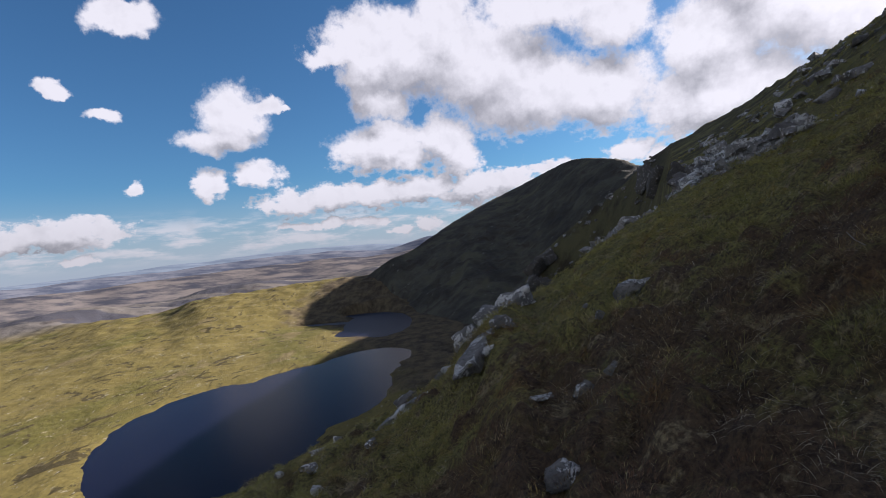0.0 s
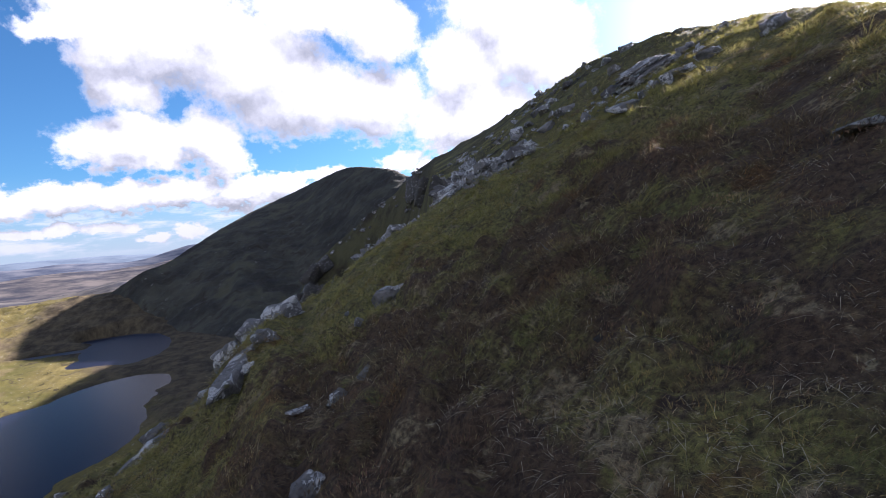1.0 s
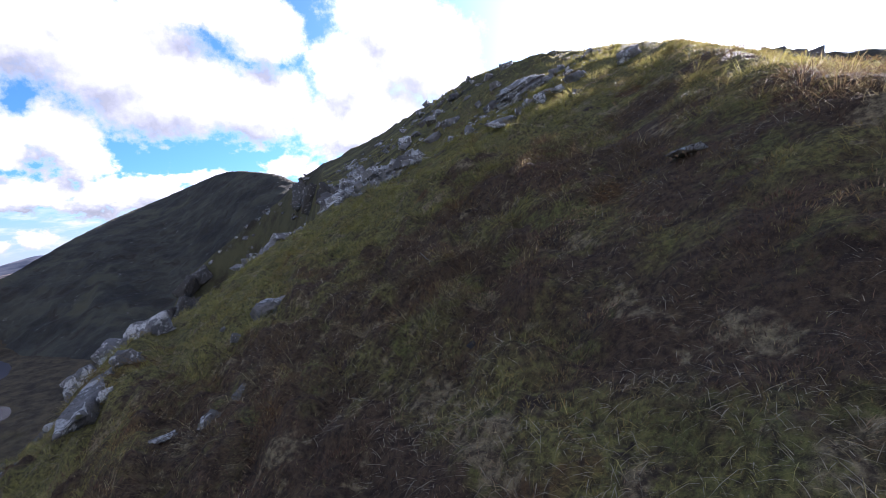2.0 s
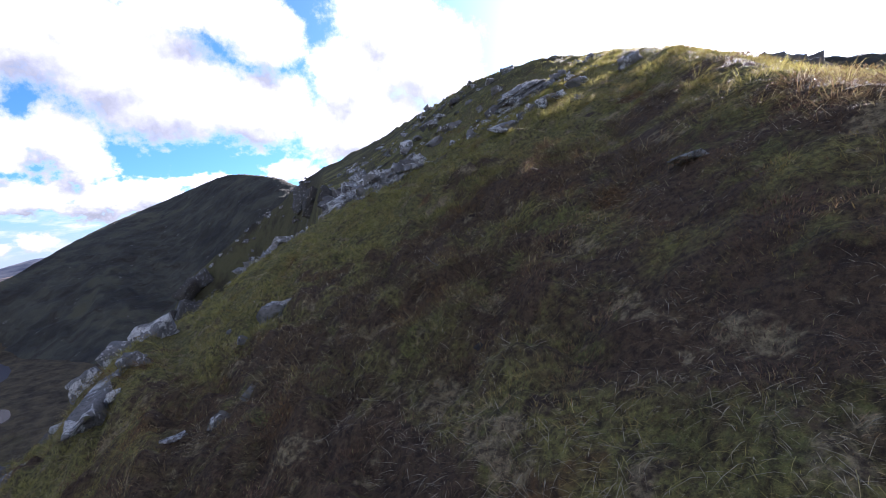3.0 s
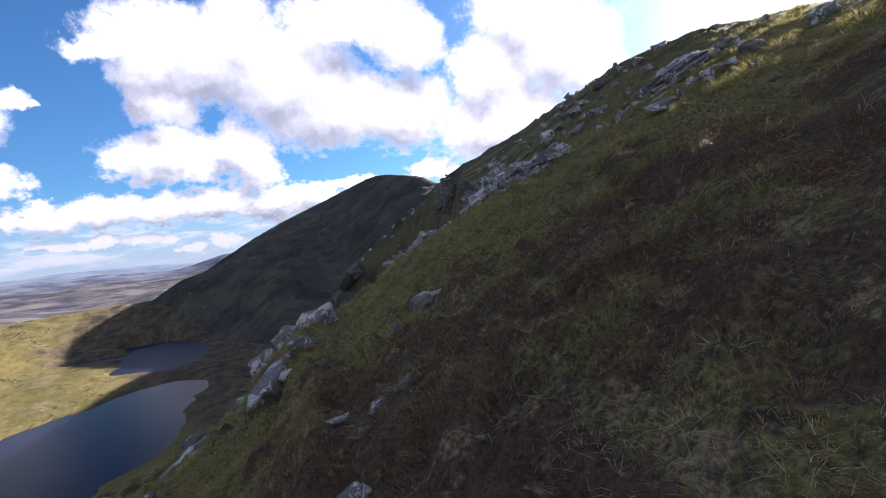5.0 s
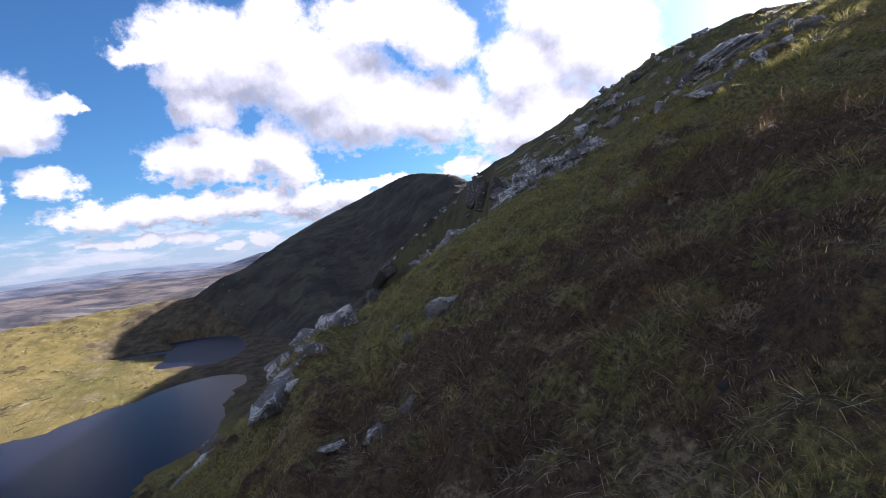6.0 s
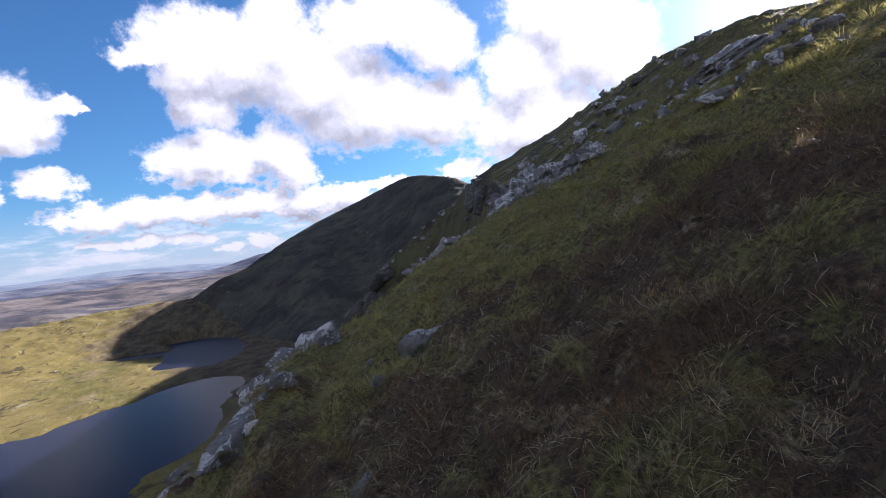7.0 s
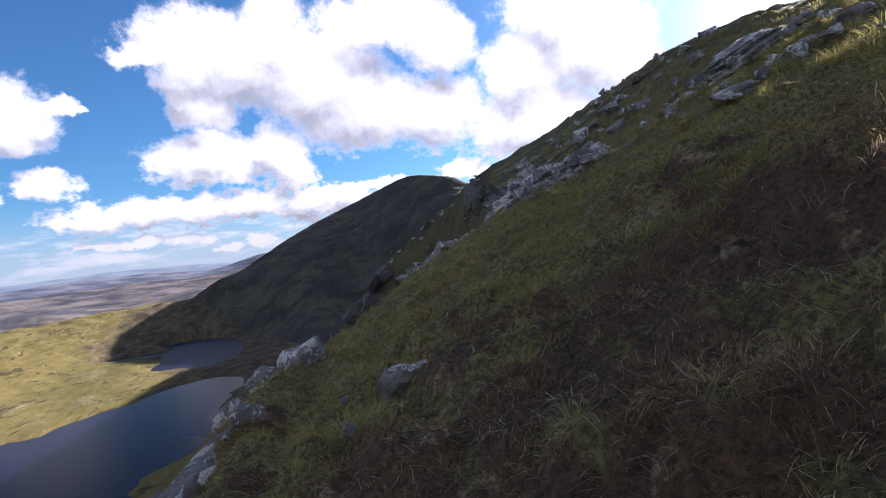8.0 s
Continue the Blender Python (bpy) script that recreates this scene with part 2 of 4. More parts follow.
def make_valley():
    m, n = material("valley_moor")
    p = place_of(n)
    q = n.vec("MULTIPLY", p, (1.0, 0.55, 0.3))
    far = n.vec("LENGTH", p, out=1)
    grass = n.mix(n.noise(q, 0.02, 6.0, 0.65), (0.075, 0.062, 0.018), (0.150, 0.120, 0.037))
    grass = n.mix(n.ramp(n.noise(q, 0.006, 4.0), 0.48, 0.60), grass, (0.082, 0.074, 0.018))
    grass = n.mix(n.ramp(n.noise(q, 0.012, 6.0, 0.68), 0.55, 0.64), grass, (0.12, 0.095, 0.044))
    grass = n.mix(n.math("MULTIPLY", n.ramp(n.noise(q, 0.11, 6.0, 0.7), 0.50, 0.66), 0.55), grass, (0.06, 0.05, 0.018))
    grass = n.mix(n.ramp(n.noise(q, 0.035, 7.0, 0.74, distortion=0.9), 0.570, 0.595), grass, (0.038, 0.030, 0.013))
    grass = n.mix(n.ramp(n.noise(n.vec("MULTIPLY", p, (1.0, 0.3, 0.3)), 0.05, 7.0, 0.76), 0.615, 0.65), grass, (0.19, 0.175, 0.13))
    grass = n.mix(n.math("MULTIPLY", n.ramp(n.noise(q, 0.3, 6.0, 0.7), 0.48, 0.62), 0.45), grass, (0.05, 0.042, 0.016))
    grass = n.mix(n.ramp(n.noise(q, 0.22, 5.0, 0.7), 0.635, 0.665), grass, (0.25, 0.23, 0.18))
    # brown heath and peat about the lakes, darkened for the mountain's shade
    shaded_bog = n.vec("LENGTH", n.vec("MULTIPLY", n.vec("ADD", p, (5.0, -930.0, 148.0)), (0.0052, 0.0025, 0.0)), out=1)
    shade_apron = n.vec("LENGTH", n.vec("MULTIPLY", n.vec("ADD", p, (160.0, -1350.0, 0.0)), (0.0043, 0.0028, 0.0)), out=1)
    shaded_bog = n.math("MINIMUM", shaded_bog, shade_apron)
    shaded_bog = n.math("ADD", shaded_bog, n.math("MULTIPLY", n.math("SUBTRACT", n.noise(q, 0.015, 5.0), 0.5), 0.9))
    grass = n.mix(n.ramp(shaded_bog, 1.05, 0.8), grass, n.mix(n.ramp(n.noise(q, 0.05, 7.0, 0.75), 0.3, 0.7), (0.024, 0.019, 0.013), (0.100, 0.078, 0.043)))
    moor = n.mix(n.noise(q, 0.004, 6.0, 0.65), (0.066, 0.060, 0.054), (0.118, 0.106, 0.094))
    # long dark bands paint cloud shadows onto the far moor
    moor = n.mix(n.ramp(n.noise(n.vec("MULTIPLY", p, (0.0011, 0.0042, 0.0)), 1.0, 6.0, 0.6), 0.47, 0.55), moor, (0.040, 0.040, 0.048))
    moor = n.mix(n.ramp(n.noise(q, 0.012, 6.0, 0.7), 0.58, 0.68), moor, (0.055, 0.047, 0.043))
    c = n.mix(n.ramp(far, 1750.0, 2150.0), grass, moor)
    finish(n, c, 0.95, n.noise(q, 0.09, 7.0, 0.75), 0.7, 3.5, 0.1)
    return m


def make_mountain():
    m, n = material("mountain_slope")
    p = place_of(n)
    c = n.mix(n.ramp(n.noise(p, 0.012, 7.0, 0.68), 0.3, 0.7), (0.030, 0.029, 0.025), (0.074, 0.072, 0.052))
    c = n.mix(n.ramp(n.noise(n.vec("MULTIPLY", p, (1.0, 1.0, 0.2)), 0.018, 7.0, 0.72, distortion=1.0), 0.52, 0.68), c, (0.034, 0.028, 0.022))
    c = n.mix(n.ramp(n.noise(p, 0.006, 4.0, 0.6), 0.55, 0.66), c, (0.074, 0.071, 0.046))
    c = n.mix(n.ramp(n.noise(p, 0.06, 6.0, 0.7), 0.64, 0.69), c, (0.15, 0.145, 0.13))
    finish(n, c, 0.95, n.noise(p, 0.05, 7.0, 0.72), 0.9, 9.0, 0.1)
    return m


def make_water(name, rough, gloss):
    m, n = material(name)
    p = place_of(n)
    ripple = n.noise(n.vec("MULTIPLY", p, (1.0, 0.35, 1.0)), 0.5, 4.0, 0.6)
    finish(n, (0.005, 0.006, 0.016, 1), rough, ripple, 0.6, 0.12, gloss)
    return m


# far slopes with air haze painted into base colour and a faint emission
def make_hazed_far(name, colour, light, glow):
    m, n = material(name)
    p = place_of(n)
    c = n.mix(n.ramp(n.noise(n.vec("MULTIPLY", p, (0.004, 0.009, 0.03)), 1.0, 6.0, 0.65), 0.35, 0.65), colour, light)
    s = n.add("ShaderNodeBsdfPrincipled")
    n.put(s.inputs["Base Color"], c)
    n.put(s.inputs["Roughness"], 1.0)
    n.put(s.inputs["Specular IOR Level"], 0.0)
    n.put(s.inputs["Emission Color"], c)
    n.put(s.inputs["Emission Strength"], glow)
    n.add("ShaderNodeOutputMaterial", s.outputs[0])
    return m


HILL_TURF = make_hill_turf()
GRASS = make_blades("moor_grass", (1.4, 1.38, 1.2), 0.07, (0.34, 0.285, 0.155))
HEATHER = make_blades("heather", (1.2, 1.0, 1.0), 0.08, (0.24, 0.20, 0.09), 0.2)
STRAW = make_blades("dry_grass", (2.1, 1.95, 1.9), 0.55, (0.46, 0.40, 0.28))
ROCK = make_rock("grey_rock", (0.120, 0.114, 0.107), (0.25, 0.235, 0.213), 0.015)
WHITE_ROCK = make_rock("lichened_rock", (0.15, 0.149, 0.150), (0.23, 0.222, 0.214), 0.085, (0.70, 0.69, 0.66))
PALE_ROCK = make_rock("pale_scree", (0.17, 0.166, 0.16), (0.31, 0.30, 0.285), 0.03)
DARK_ROCK = make_rock("dark_rock", (0.075, 0.07, 0.066), (0.14, 0.13, 0.12), -0.04)
PEAT_ROCK = make_rock("peat_stained_rock", (0.06, 0.056, 0.056), (0.045, 0.038, 0.034), -0.3)
CRAG_ROCK = make_rock("crag_rock", (0.032, 0.029, 0.026), (0.075, 0.067, 0.056), -0.09)
VALLEY, MOUNTAIN = make_valley(), make_mountain()
CALM_WATER, RUFFLED_WATER = make_water("lake_water", 0.22, 0.024), make_water("ruffled_water", 0.5, 0.11)

# ---- the lie of the land ----
def bend(table, column):
    """A smooth periodic curve of azimuth (degrees) through a short table of control values."""
    a = np.array([row[0] for row in table], float)
    v = np.array([row[column] for row in table], float)

    def at(az):
        az = np.asarray(az, float)
        i = np.clip(np.searchsorted(a, az, side="right") - 1, 0, len(a) - 2)
        d = a[i + 1] - a[i]
        f = np.clip((az - a[i]) / d, 0, 1)
        m = np.gradient(v, a)
        f2, f3 = f * f, f * f * f
        return (2 * f3 - 3 * f2 + 1) * v[i] + (f3 - 2 * f2 + f) * d * m[i] + (3 * f2 - 2 * f3) * v[i + 1] + (f3 - f2) * d * m[i + 1]
    return at


# azimuth; elevation of the brow as seen by someone standing at the origin; how far off the brow lies
SPUR = [(-180, -3, 30), (-135, -27, 17), (-90, -36, 14), (-50, -29, 15), (-24, -22.0, 13.5), (-12, -18.8, 11.4), (-8.6, -17.9, 11.2), (-5.4, -16.7, 10.4), (-1.4, -14.5, 10.1),
        (2.1, -10.8, 10.7), (7.7, -7.6, 11.3), (9.4, -6.9, 14.2), (12.5, -5.1, 14.9), (17.2, -1.9, 17.9), (22, 0.8, 19.4), (26, 2.7, 18.9), (31.4, 4.7, 17.4), (36.4, 6.8, 16.5), (42, 9.6, 16.5),
        (47, 12.2, 17.5), (52, 14.5, 18.5), (57, 15.9, 18.0), (62.6, 15.3, 12.0), (66.8, 14.2, 8.5), (71, 12.6, 6.5), (75.3, 10.4, 5.2), (100, 6.0, 5.2), (140, 2.0, 7.7), (180, -3, 30)]
# the hillside behind the gully: azimuth, elevation of its skyline, distance of its brow
BACK = [(3, -13, 100), (6.5, -8.0, 115), (8.6, -5.6, 120), (10.2, -2.7, 125), (11.6, -1.6, 128), (15, 0.9, 125), (17.8, 2.8, 120), (20.3, 4.5, 112), (22.3, 6.2, 109), (27.3, 8.6, 105), (32.2, 10.6, 80), (35.8, 12.3, 55),
        (39.3, 13.8, 40), (43.4, 15.4, 32), (47.2, 16.2, 28), (50.8, 16.5, 26), (54.2, 16.3, 25), (58.6, 15.6, 25), (66, 14.0, 25), (75, 10.0, 25), (85, 6.0, 25)]
STAND = 1.42


def ripple(x, y, size, seed):
    """Smooth value noise over the plan, -1 to 1, by summed sines of turned waves."""
    rng = np.random.RandomState(seed)
    out = np.zeros_like(x)
    for k in range(7):
        a, ph = rng.uniform(0, 2 * np.pi, 2)
        f = 2 * np.pi / size * rng.uniform(0.6, 1.7)
        out = out + np.sin((x * np.cos(a) + y * np.sin(a)) * f + ph + 0.8 * np.sin((y * np.cos(a) - x * np.sin(a)) * f * 0.7 + ph))
    return out / 4.0


def hill_height(x, y):
    """The hillside that the path runs over: a spur that steepens over its brow, and the slope behind the gully."""
    x, y = np.asarray(x, float), np.asarray(y, float)
    r = np.hypot(x, y)
    az = np.degrees(np.arctan2(x, y))
    e, far = np.tan(np.radians(bend(SPUR, 1)(az))), bend(SPUR, 2)(az)
    n = 14
    rise = e + n * STAND / ((n - 1) * far)
    curl = STAND / ((n - 1) * far ** n)
    steep = 0.85
    turn = ((rise + steep) / (n * curl)) ** (1 / (n - 1))
    near = np.where(r < turn, rise * r - curl * np.minimum(r, turn) ** n, rise * turn - curl * turn ** n - steep * (r - turn))
    # the slope sags on its way down to the brow over the lake and swells on its way up to the scree
    swell = np.interp(az, (-60, -40, 0, 8, 15, 45, 60), (0, -0.1, 0.0, 0.15, 0.24, 0.17, 0))
    near = near + swell * np.sin(np.pi * np.clip(r / far, 0, 1))
    # uphill the ground goes on as a broad shoulder instead of falling away
    up = np.clip((az - 60) / 14, 0, 1) * np.clip((150 - az) / 20, 0, 1)
    shoulder = STAND + far * e + (e - 0.012) * (r - far)
    shoulder = np.minimum(shoulder, STAND + far * e + 12 + 0.02 * r)
    near = np.where(r > far, near * (1 - up) + shoulder * up, near)
    be, bf = np.tan(np.radians(bend(BACK, 1)(az))), bend(BACK, 2)(az)
    crest = STAND + bf * be
    meet = (crest - STAND - far * e) / np.maximum(bf - far, 1)
    meet = np.clip(meet, 0.10, 1.0)
    f = np.clip((az - 17) / 8, 0, 1)
    face = 1.05 * (1 - f) + meet * f
    back = np.where(r < bf, crest - face * (bf - r) * (1 - 0.3 * (1 - f) * np.clip(1 - (bf - r) / 12, 0, 1)), crest + (be - 0.12) * (r - bf))
    back = np.where(r > bf + 60, crest + (be - 0.12) * 60 - 0.5 * (r - bf - 60), back)
    back = np.where((az > 3) & (az < 85), back, -900.0)
    back = back - np.clip(5.5 - az, 0, 9) * 40 - np.clip(az - 78, 0, 9) * 3
    back = np.where(r < far, np.minimum(back, near - 0.05), back)
    z = np.maximum(near, back)
    fade = np.clip(r / 2.5, 0.15, 1) * np.clip((40 - r) / 18, 0.5, 1)
    lumps = 0.12 * np.abs(ripple(x, y, 2.0, 3)) + 0.15 * np.abs(ripple(x, y, 0.8, 4)) + 0.06 * np.abs(ripple(x, y, 0.36, 6)) * (r < 12) - 0.14 + 0.09 * ripple(x, y, 4.5, 5) + np.clip((r - 25) / 40, 0, 1) * (0.45 * ripple(x, y, 7.0, 7) + 0.35 * np.abs(ripple(x, y, 3.0, 8)))
    smooth_brow = 1 - 0.75 * np.clip((az - 50) / 12, 0, 1) * np.clip(r / 4, 0, 1)
    return z + 1.76 - STAND + lumps * fade * smooth_brow


def part(name, bm, mat, parent=None, label=""):
    """Link a bmesh as one mesh object."""
    me = bpy.data.meshes.new(name)
    bm.to_mesh(me)
    bm.free()
    me.materials.append(mat)
    ob = new(name, me)
    ob.parent = parent
    return tagged(ob, label)


def sheet(name, x, y, z, mat, smooth=True):
    """A grid of points (rows by columns) as one mesh sheet."""
    rows, cols = x.shape
    me = bpy.data.meshes.new(name)
    co = np.stack([x, y, z], -1).reshape(-1, 3)
    i = (np.arange(rows - 1)[:, None] * cols + np.arange(cols - 1)[None, :]).ravel()
    quads = np.stack([i, i + 1, i + cols + 1, i + cols], 1).astype(np.int32)
    me.vertices.add(len(co))
    me.vertices.foreach_set("co", co.ravel())
    me.loops.add(quads.size)
    me.loops.foreach_set("vertex_index", quads.ravel())
    me.polygons.add(len(quads))
    me.polygons.foreach_set("loop_start", np.arange(0, quads.size, 4, dtype=np.int32))
    me.polygons.foreach_set("use_smooth", np.full(len(quads), smooth))
    me.update(calc_edges=True)
    me.materials.append(mat)
    return new(name, me)


def azimuths(fine_from, fine_to, step, coarse):
    """Azimuths all the way round, fine in one sector."""
    a = np.arange(fine_from, fine_to, step)
    b = np.arange(fine_to, fine_from + 360, coarse)
    return np.radians(np.concatenate([a, b, [fine_from + 360]]))


LEVEL = -148.2
# lakes as joined ellipses: centre x, y, half length, half width, turn in degrees
LAKE_NEAR = [(-228, 490, 168, 106, 108), (-165, 640, 105, 85, 40), (-122, 715, 62, 82, -20), (-160, 560, 92, 130, 0)]
LAKE_FAR = [(-150, 1085, 186, 72, 98), (-250, 1130, 92, 20, -14), (-160, 985, 62, 56, 30), (-200, 1230, 60, 40, -30)]


def lake_depth(x, y, lake):
    best = np.full_like(x, -9.0)
    for cx, cy, a, b, turn in lake:
        c, s = math.cos(radians(turn)), math.sin(radians(turn))
        u, v = (x - cx) * c + (y - cy) * s, -(x - cx) * s + (y - cy) * c
        best = np.maximum(best, 1 - np.hypot(u / a, v / b))
    return best + 0.035 * ripple(x, y, 60.0, 11) + 0.012 * ripple(x, y, 17.0, 12)


KNOLL = [(-180, -4.5, 1700), (-60, -4.2, 1900), (-41, -3.6, 2300), (-34, -3.9, 1800), (-29, -3.9, 1700), (-26, -3.2, 1650), (-20.7, -2.9, 1650), (-14.8, -2.6, 1650), (-9, -2.6, 1600), (0, -2.8, 1600), (60, -4.5, 1700), (180, -4.5, 1700)]


def valley_height(x, y):
    r = np.hypot(x, y)
    az = np.degrees(np.arctan2(x, y))
    e, far = np.tan(np.radians(bend(KNOLL, 1)(az))), bend(KNOLL, 2)(az)
    top = 1.76 + far * e - LEVEL
    shore = 700 + 450 * np.clip((az + 35) / 20, 0, 1)
    f = np.clip((r - shore) / (far - shore), 0, 1)
    g = np.clip((r - far) / 500, 0, 1)
    z = LEVEL + 1.2 + top * f * f * (3 - 2 * f) * (1 - g * g * (3 - 2 * g)) - 18 * g
    rough = np.clip((r - 300) / 300, 0, 1)
    z = z + rough * (1.6 * ripple(x, y, 90, 21) + 1.1 * np.abs(ripple(x, y, 38, 22))) * (0.5 + f) + 3.2 * f * np.abs(ripple(x, y, 120, 23))
    # moor swells farther out
    z = z + 26 * g * ripple(x, y, 1500, 24) + 9 * g * ripple(x, y, 420, 25)
    for a0, r0, h, wa, wr in ((-35, 2500, 62, 6, 260), (-21, 3100, 68, 8, 350), (-6, 3000, 60, 6, 400), (-14, 3900, 60, 9, 300)):
        z = z + h * np.exp(-(((az - a0) / wa) ** 2) - ((r - r0) / wr) ** 2)
    for lake in (LAKE_NEAR, LAKE_FAR):
        d = lake_depth(x, y, lake)
        dip = np.clip((d + 0.25) / 0.3, 0, 1)
        z = np.where(d > -0.25, z * (1 - dip) + (LEVEL - d * 14 - 0.05) * dip, z)
    return z


a, r = np.meshgrid(azimuths(-58, 24, 0.25, 5.0), np.concatenate([np.geomspace(60, 280, 20, endpoint=False), np.geomspace(280, 2100, 330, endpoint=False), np.geomspace(2100, 4950, 70)]))
gx, gy = r * np.sin(a), r * np.cos(a)
tagged(sheet("ground", gx, gy, valley_height(gx, gy), VALLEY), "yellow-green boggy valley floor running out to brown moor", "ground", kind="structure")

# beyond azimuth 23 the crest is unseen, added and raised to shade the valley
RIDGE = [(-15, -8.6, 1500), (-12, -5.4, 1520), (-10.3, -3.9, 1540), (-8.7, -2.7, 1560), (-5.7, -0.95, 1500), (-3.5, -0.3, 1560), (-1.1, 1.0, 1640), (1.5, 2.4, 1760), (4.5, 3.8, 1880), (9.5, 5.7, 1980), (12.3, 6.8, 1900), (15.3, 7.75, 1740), (18.5, 7.5, 1550), (20.5, 7.0, 1450), (22.5, 6.0, 1350), (25.5, 7.6, 1230), (29, 9.0, 1120), (34, 11.2, 1020), (42, 13.8, 950), (60, 13.5, 800), (80, 10.0, 650)]


def ridge_height(x, y):
    r = np.hypot(x, y)
    az = np.degrees(np.arctan2(x, y))
    e, far = np.tan(np.radians(bend(RIDGE, 1)(az))), bend(RIDGE, 2)(az)
    crest = 1.76 + far * e
    foot = np.clip(1180 - 50 * (az + 4), 0.45 * far, 1400)
    f = np.clip((r - foot) / (far - foot), 0, 1)
    face = (LEVEL - 6) + (crest - LEVEL + 6) * (0.55 * f + 0.45 * f ** 1.8 * (2 - f))
    lee = crest + (e - 0.08) * (r - far) - 0.0016 * (r - far) ** 2
    z = np.where(r < far, face, np.maximum(lee, LEVEL - 20))
    gully = np.clip(f * (1 - f) * 4, 0, 1)
    z = z - gully * (7 * np.abs(ripple(az * 28, r * 0.25, 120, 31)) + 5 * ripple(x, y, 70, 32) + 2.5 * ripple(x, y, 28, 33))
    return z + 1.2 * ripple(x, y, 45, 34) * f


a, r = np.meshgrid(np.radians(np.arange(-15, 80, 0.28)), np.linspace(260, 2450, 240))
mx, my = r * np.sin(a), r * np.cos(a)
tagged(sheet("mountain", mx, my, ridge_height(mx, my), MOUNTAIN), "dark shaded mountain ridge rising above the lakes", "mountain", kind="structure")


def water(name, lake, mat, label):
    xs, ys = [c[0] for c in lake], [c[1] for c in lake]
    reach = 190
    gx, gy = np.meshgrid(np.arange(min(xs) - reach, max(xs) + reach, 8.0), np.arange(min(ys) - reach, max(ys) + reach, 8.0))
    d = lake_depth(gx, gy, lake)
    keep = d > -0.12
    bm = bmesh.new()
    made = {}
    rows, cols = gx.shape
    for i in range(rows - 1):
        for j in range(cols - 1):
            if keep[i, j] or keep[i + 1, j] or keep[i, j + 1] or keep[i + 1, j + 1]:
                ring = []
                for k in ((i, j), (i, j + 1), (i + 1, j + 1), (i + 1, j)):
                    if k not in made:
                        made[k] = bm.verts.new((gx[k], gy[k], LEVEL))
                    ring.append(made[k])
                bm.faces.new(ring)
    ob = part(name, bm, mat)
    return tagged(ob, label, "lake", kind="structure")


water("water", LAKE_NEAR, CALM_WATER, "dark blue mountain lake with a lit grassy shore")
water("water", LAKE_FAR, RUFFLED_WATER, "small grey-blue upper lake in the mountain's shade")


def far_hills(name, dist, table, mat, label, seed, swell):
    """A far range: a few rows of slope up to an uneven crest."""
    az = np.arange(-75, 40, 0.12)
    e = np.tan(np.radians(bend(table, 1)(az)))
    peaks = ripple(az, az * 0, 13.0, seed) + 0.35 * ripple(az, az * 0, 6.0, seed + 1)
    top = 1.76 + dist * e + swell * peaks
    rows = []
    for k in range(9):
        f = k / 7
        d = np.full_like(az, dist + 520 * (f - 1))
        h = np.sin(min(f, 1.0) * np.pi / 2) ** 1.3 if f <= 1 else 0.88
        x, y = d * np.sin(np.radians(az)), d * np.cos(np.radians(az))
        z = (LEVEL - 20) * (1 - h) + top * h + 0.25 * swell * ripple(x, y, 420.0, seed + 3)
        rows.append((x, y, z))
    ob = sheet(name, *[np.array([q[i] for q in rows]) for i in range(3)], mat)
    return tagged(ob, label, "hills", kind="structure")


# painted haze: each range farther off is bluer, paler and glows more
far_hills("backdrop_1", 3900, [(-75, -1.0, 0), (-45, -0.9, 0), (-34, -0.7, 0), (-24, -0.35, 0), (-14, -0.2, 0), (-6, -0.25, 0), (0, -0.1, 0), (40, 0, 0)], make_hazed_far("moor_distance", (0.036, 0.038, 0.048), (0.120, 0.106, 0.098), 0.08), "brown and purple moorland ridges in the distance", 51, 9)
far_hills("backdrop_2", 4300, [(-75, -0.3, 0), (-45, -0.1, 0), (-30, 0.2, 0), (-18, 0.5, 0), (-9, 0.45, 0), (-5, 0.4, 0), (-2.8, 0.85, 0), (-1.3, 1.2, 0), (1.0, 1.0, 0), (6, 0.6, 0), (40, 0, 0)], make_hazed_far("hazy_distance", (0.042, 0.050, 0.072), (0.100, 0.104, 0.12), 0.16), "hazy grey-blue hills in the distance", 54, 11)
far_hills("backdrop_3", 4800, [(-75, 0.1, 0), (-41, 0.3, 0), (-28, 0.7, 0), (-20, 0.95, 0), (-12, 1.05, 0), (-6, 0.95, 0), (-2, 0.7, 0), (6, 0.6, 0), (40, 0, 0)], make_hazed_far("pale_haze_distance", (0.068, 0.086, 0.112), (0.095, 0.114, 0.14), 0.32), "mountains along the horizon, painted pale blue with haze", 57, 10)

# the hillside underfoot
a, r = np.meshgrid(azimuths(-45, 100, 0.45, 3.0), np.concatenate([[0.0005], np.geomspace(0.25, 34, 330), np.geomspace(34.4, 170, 130), np.geomspace(175, 420, 20)]))
hx, hy = r * np.sin(a), r * np.cos(a)
tagged(sheet("hillside", hx, hy, hill_height(hx, hy), HILL_TURF), "steep hillside of dark turf, heather and moor grass", "hillside", kind="structure")


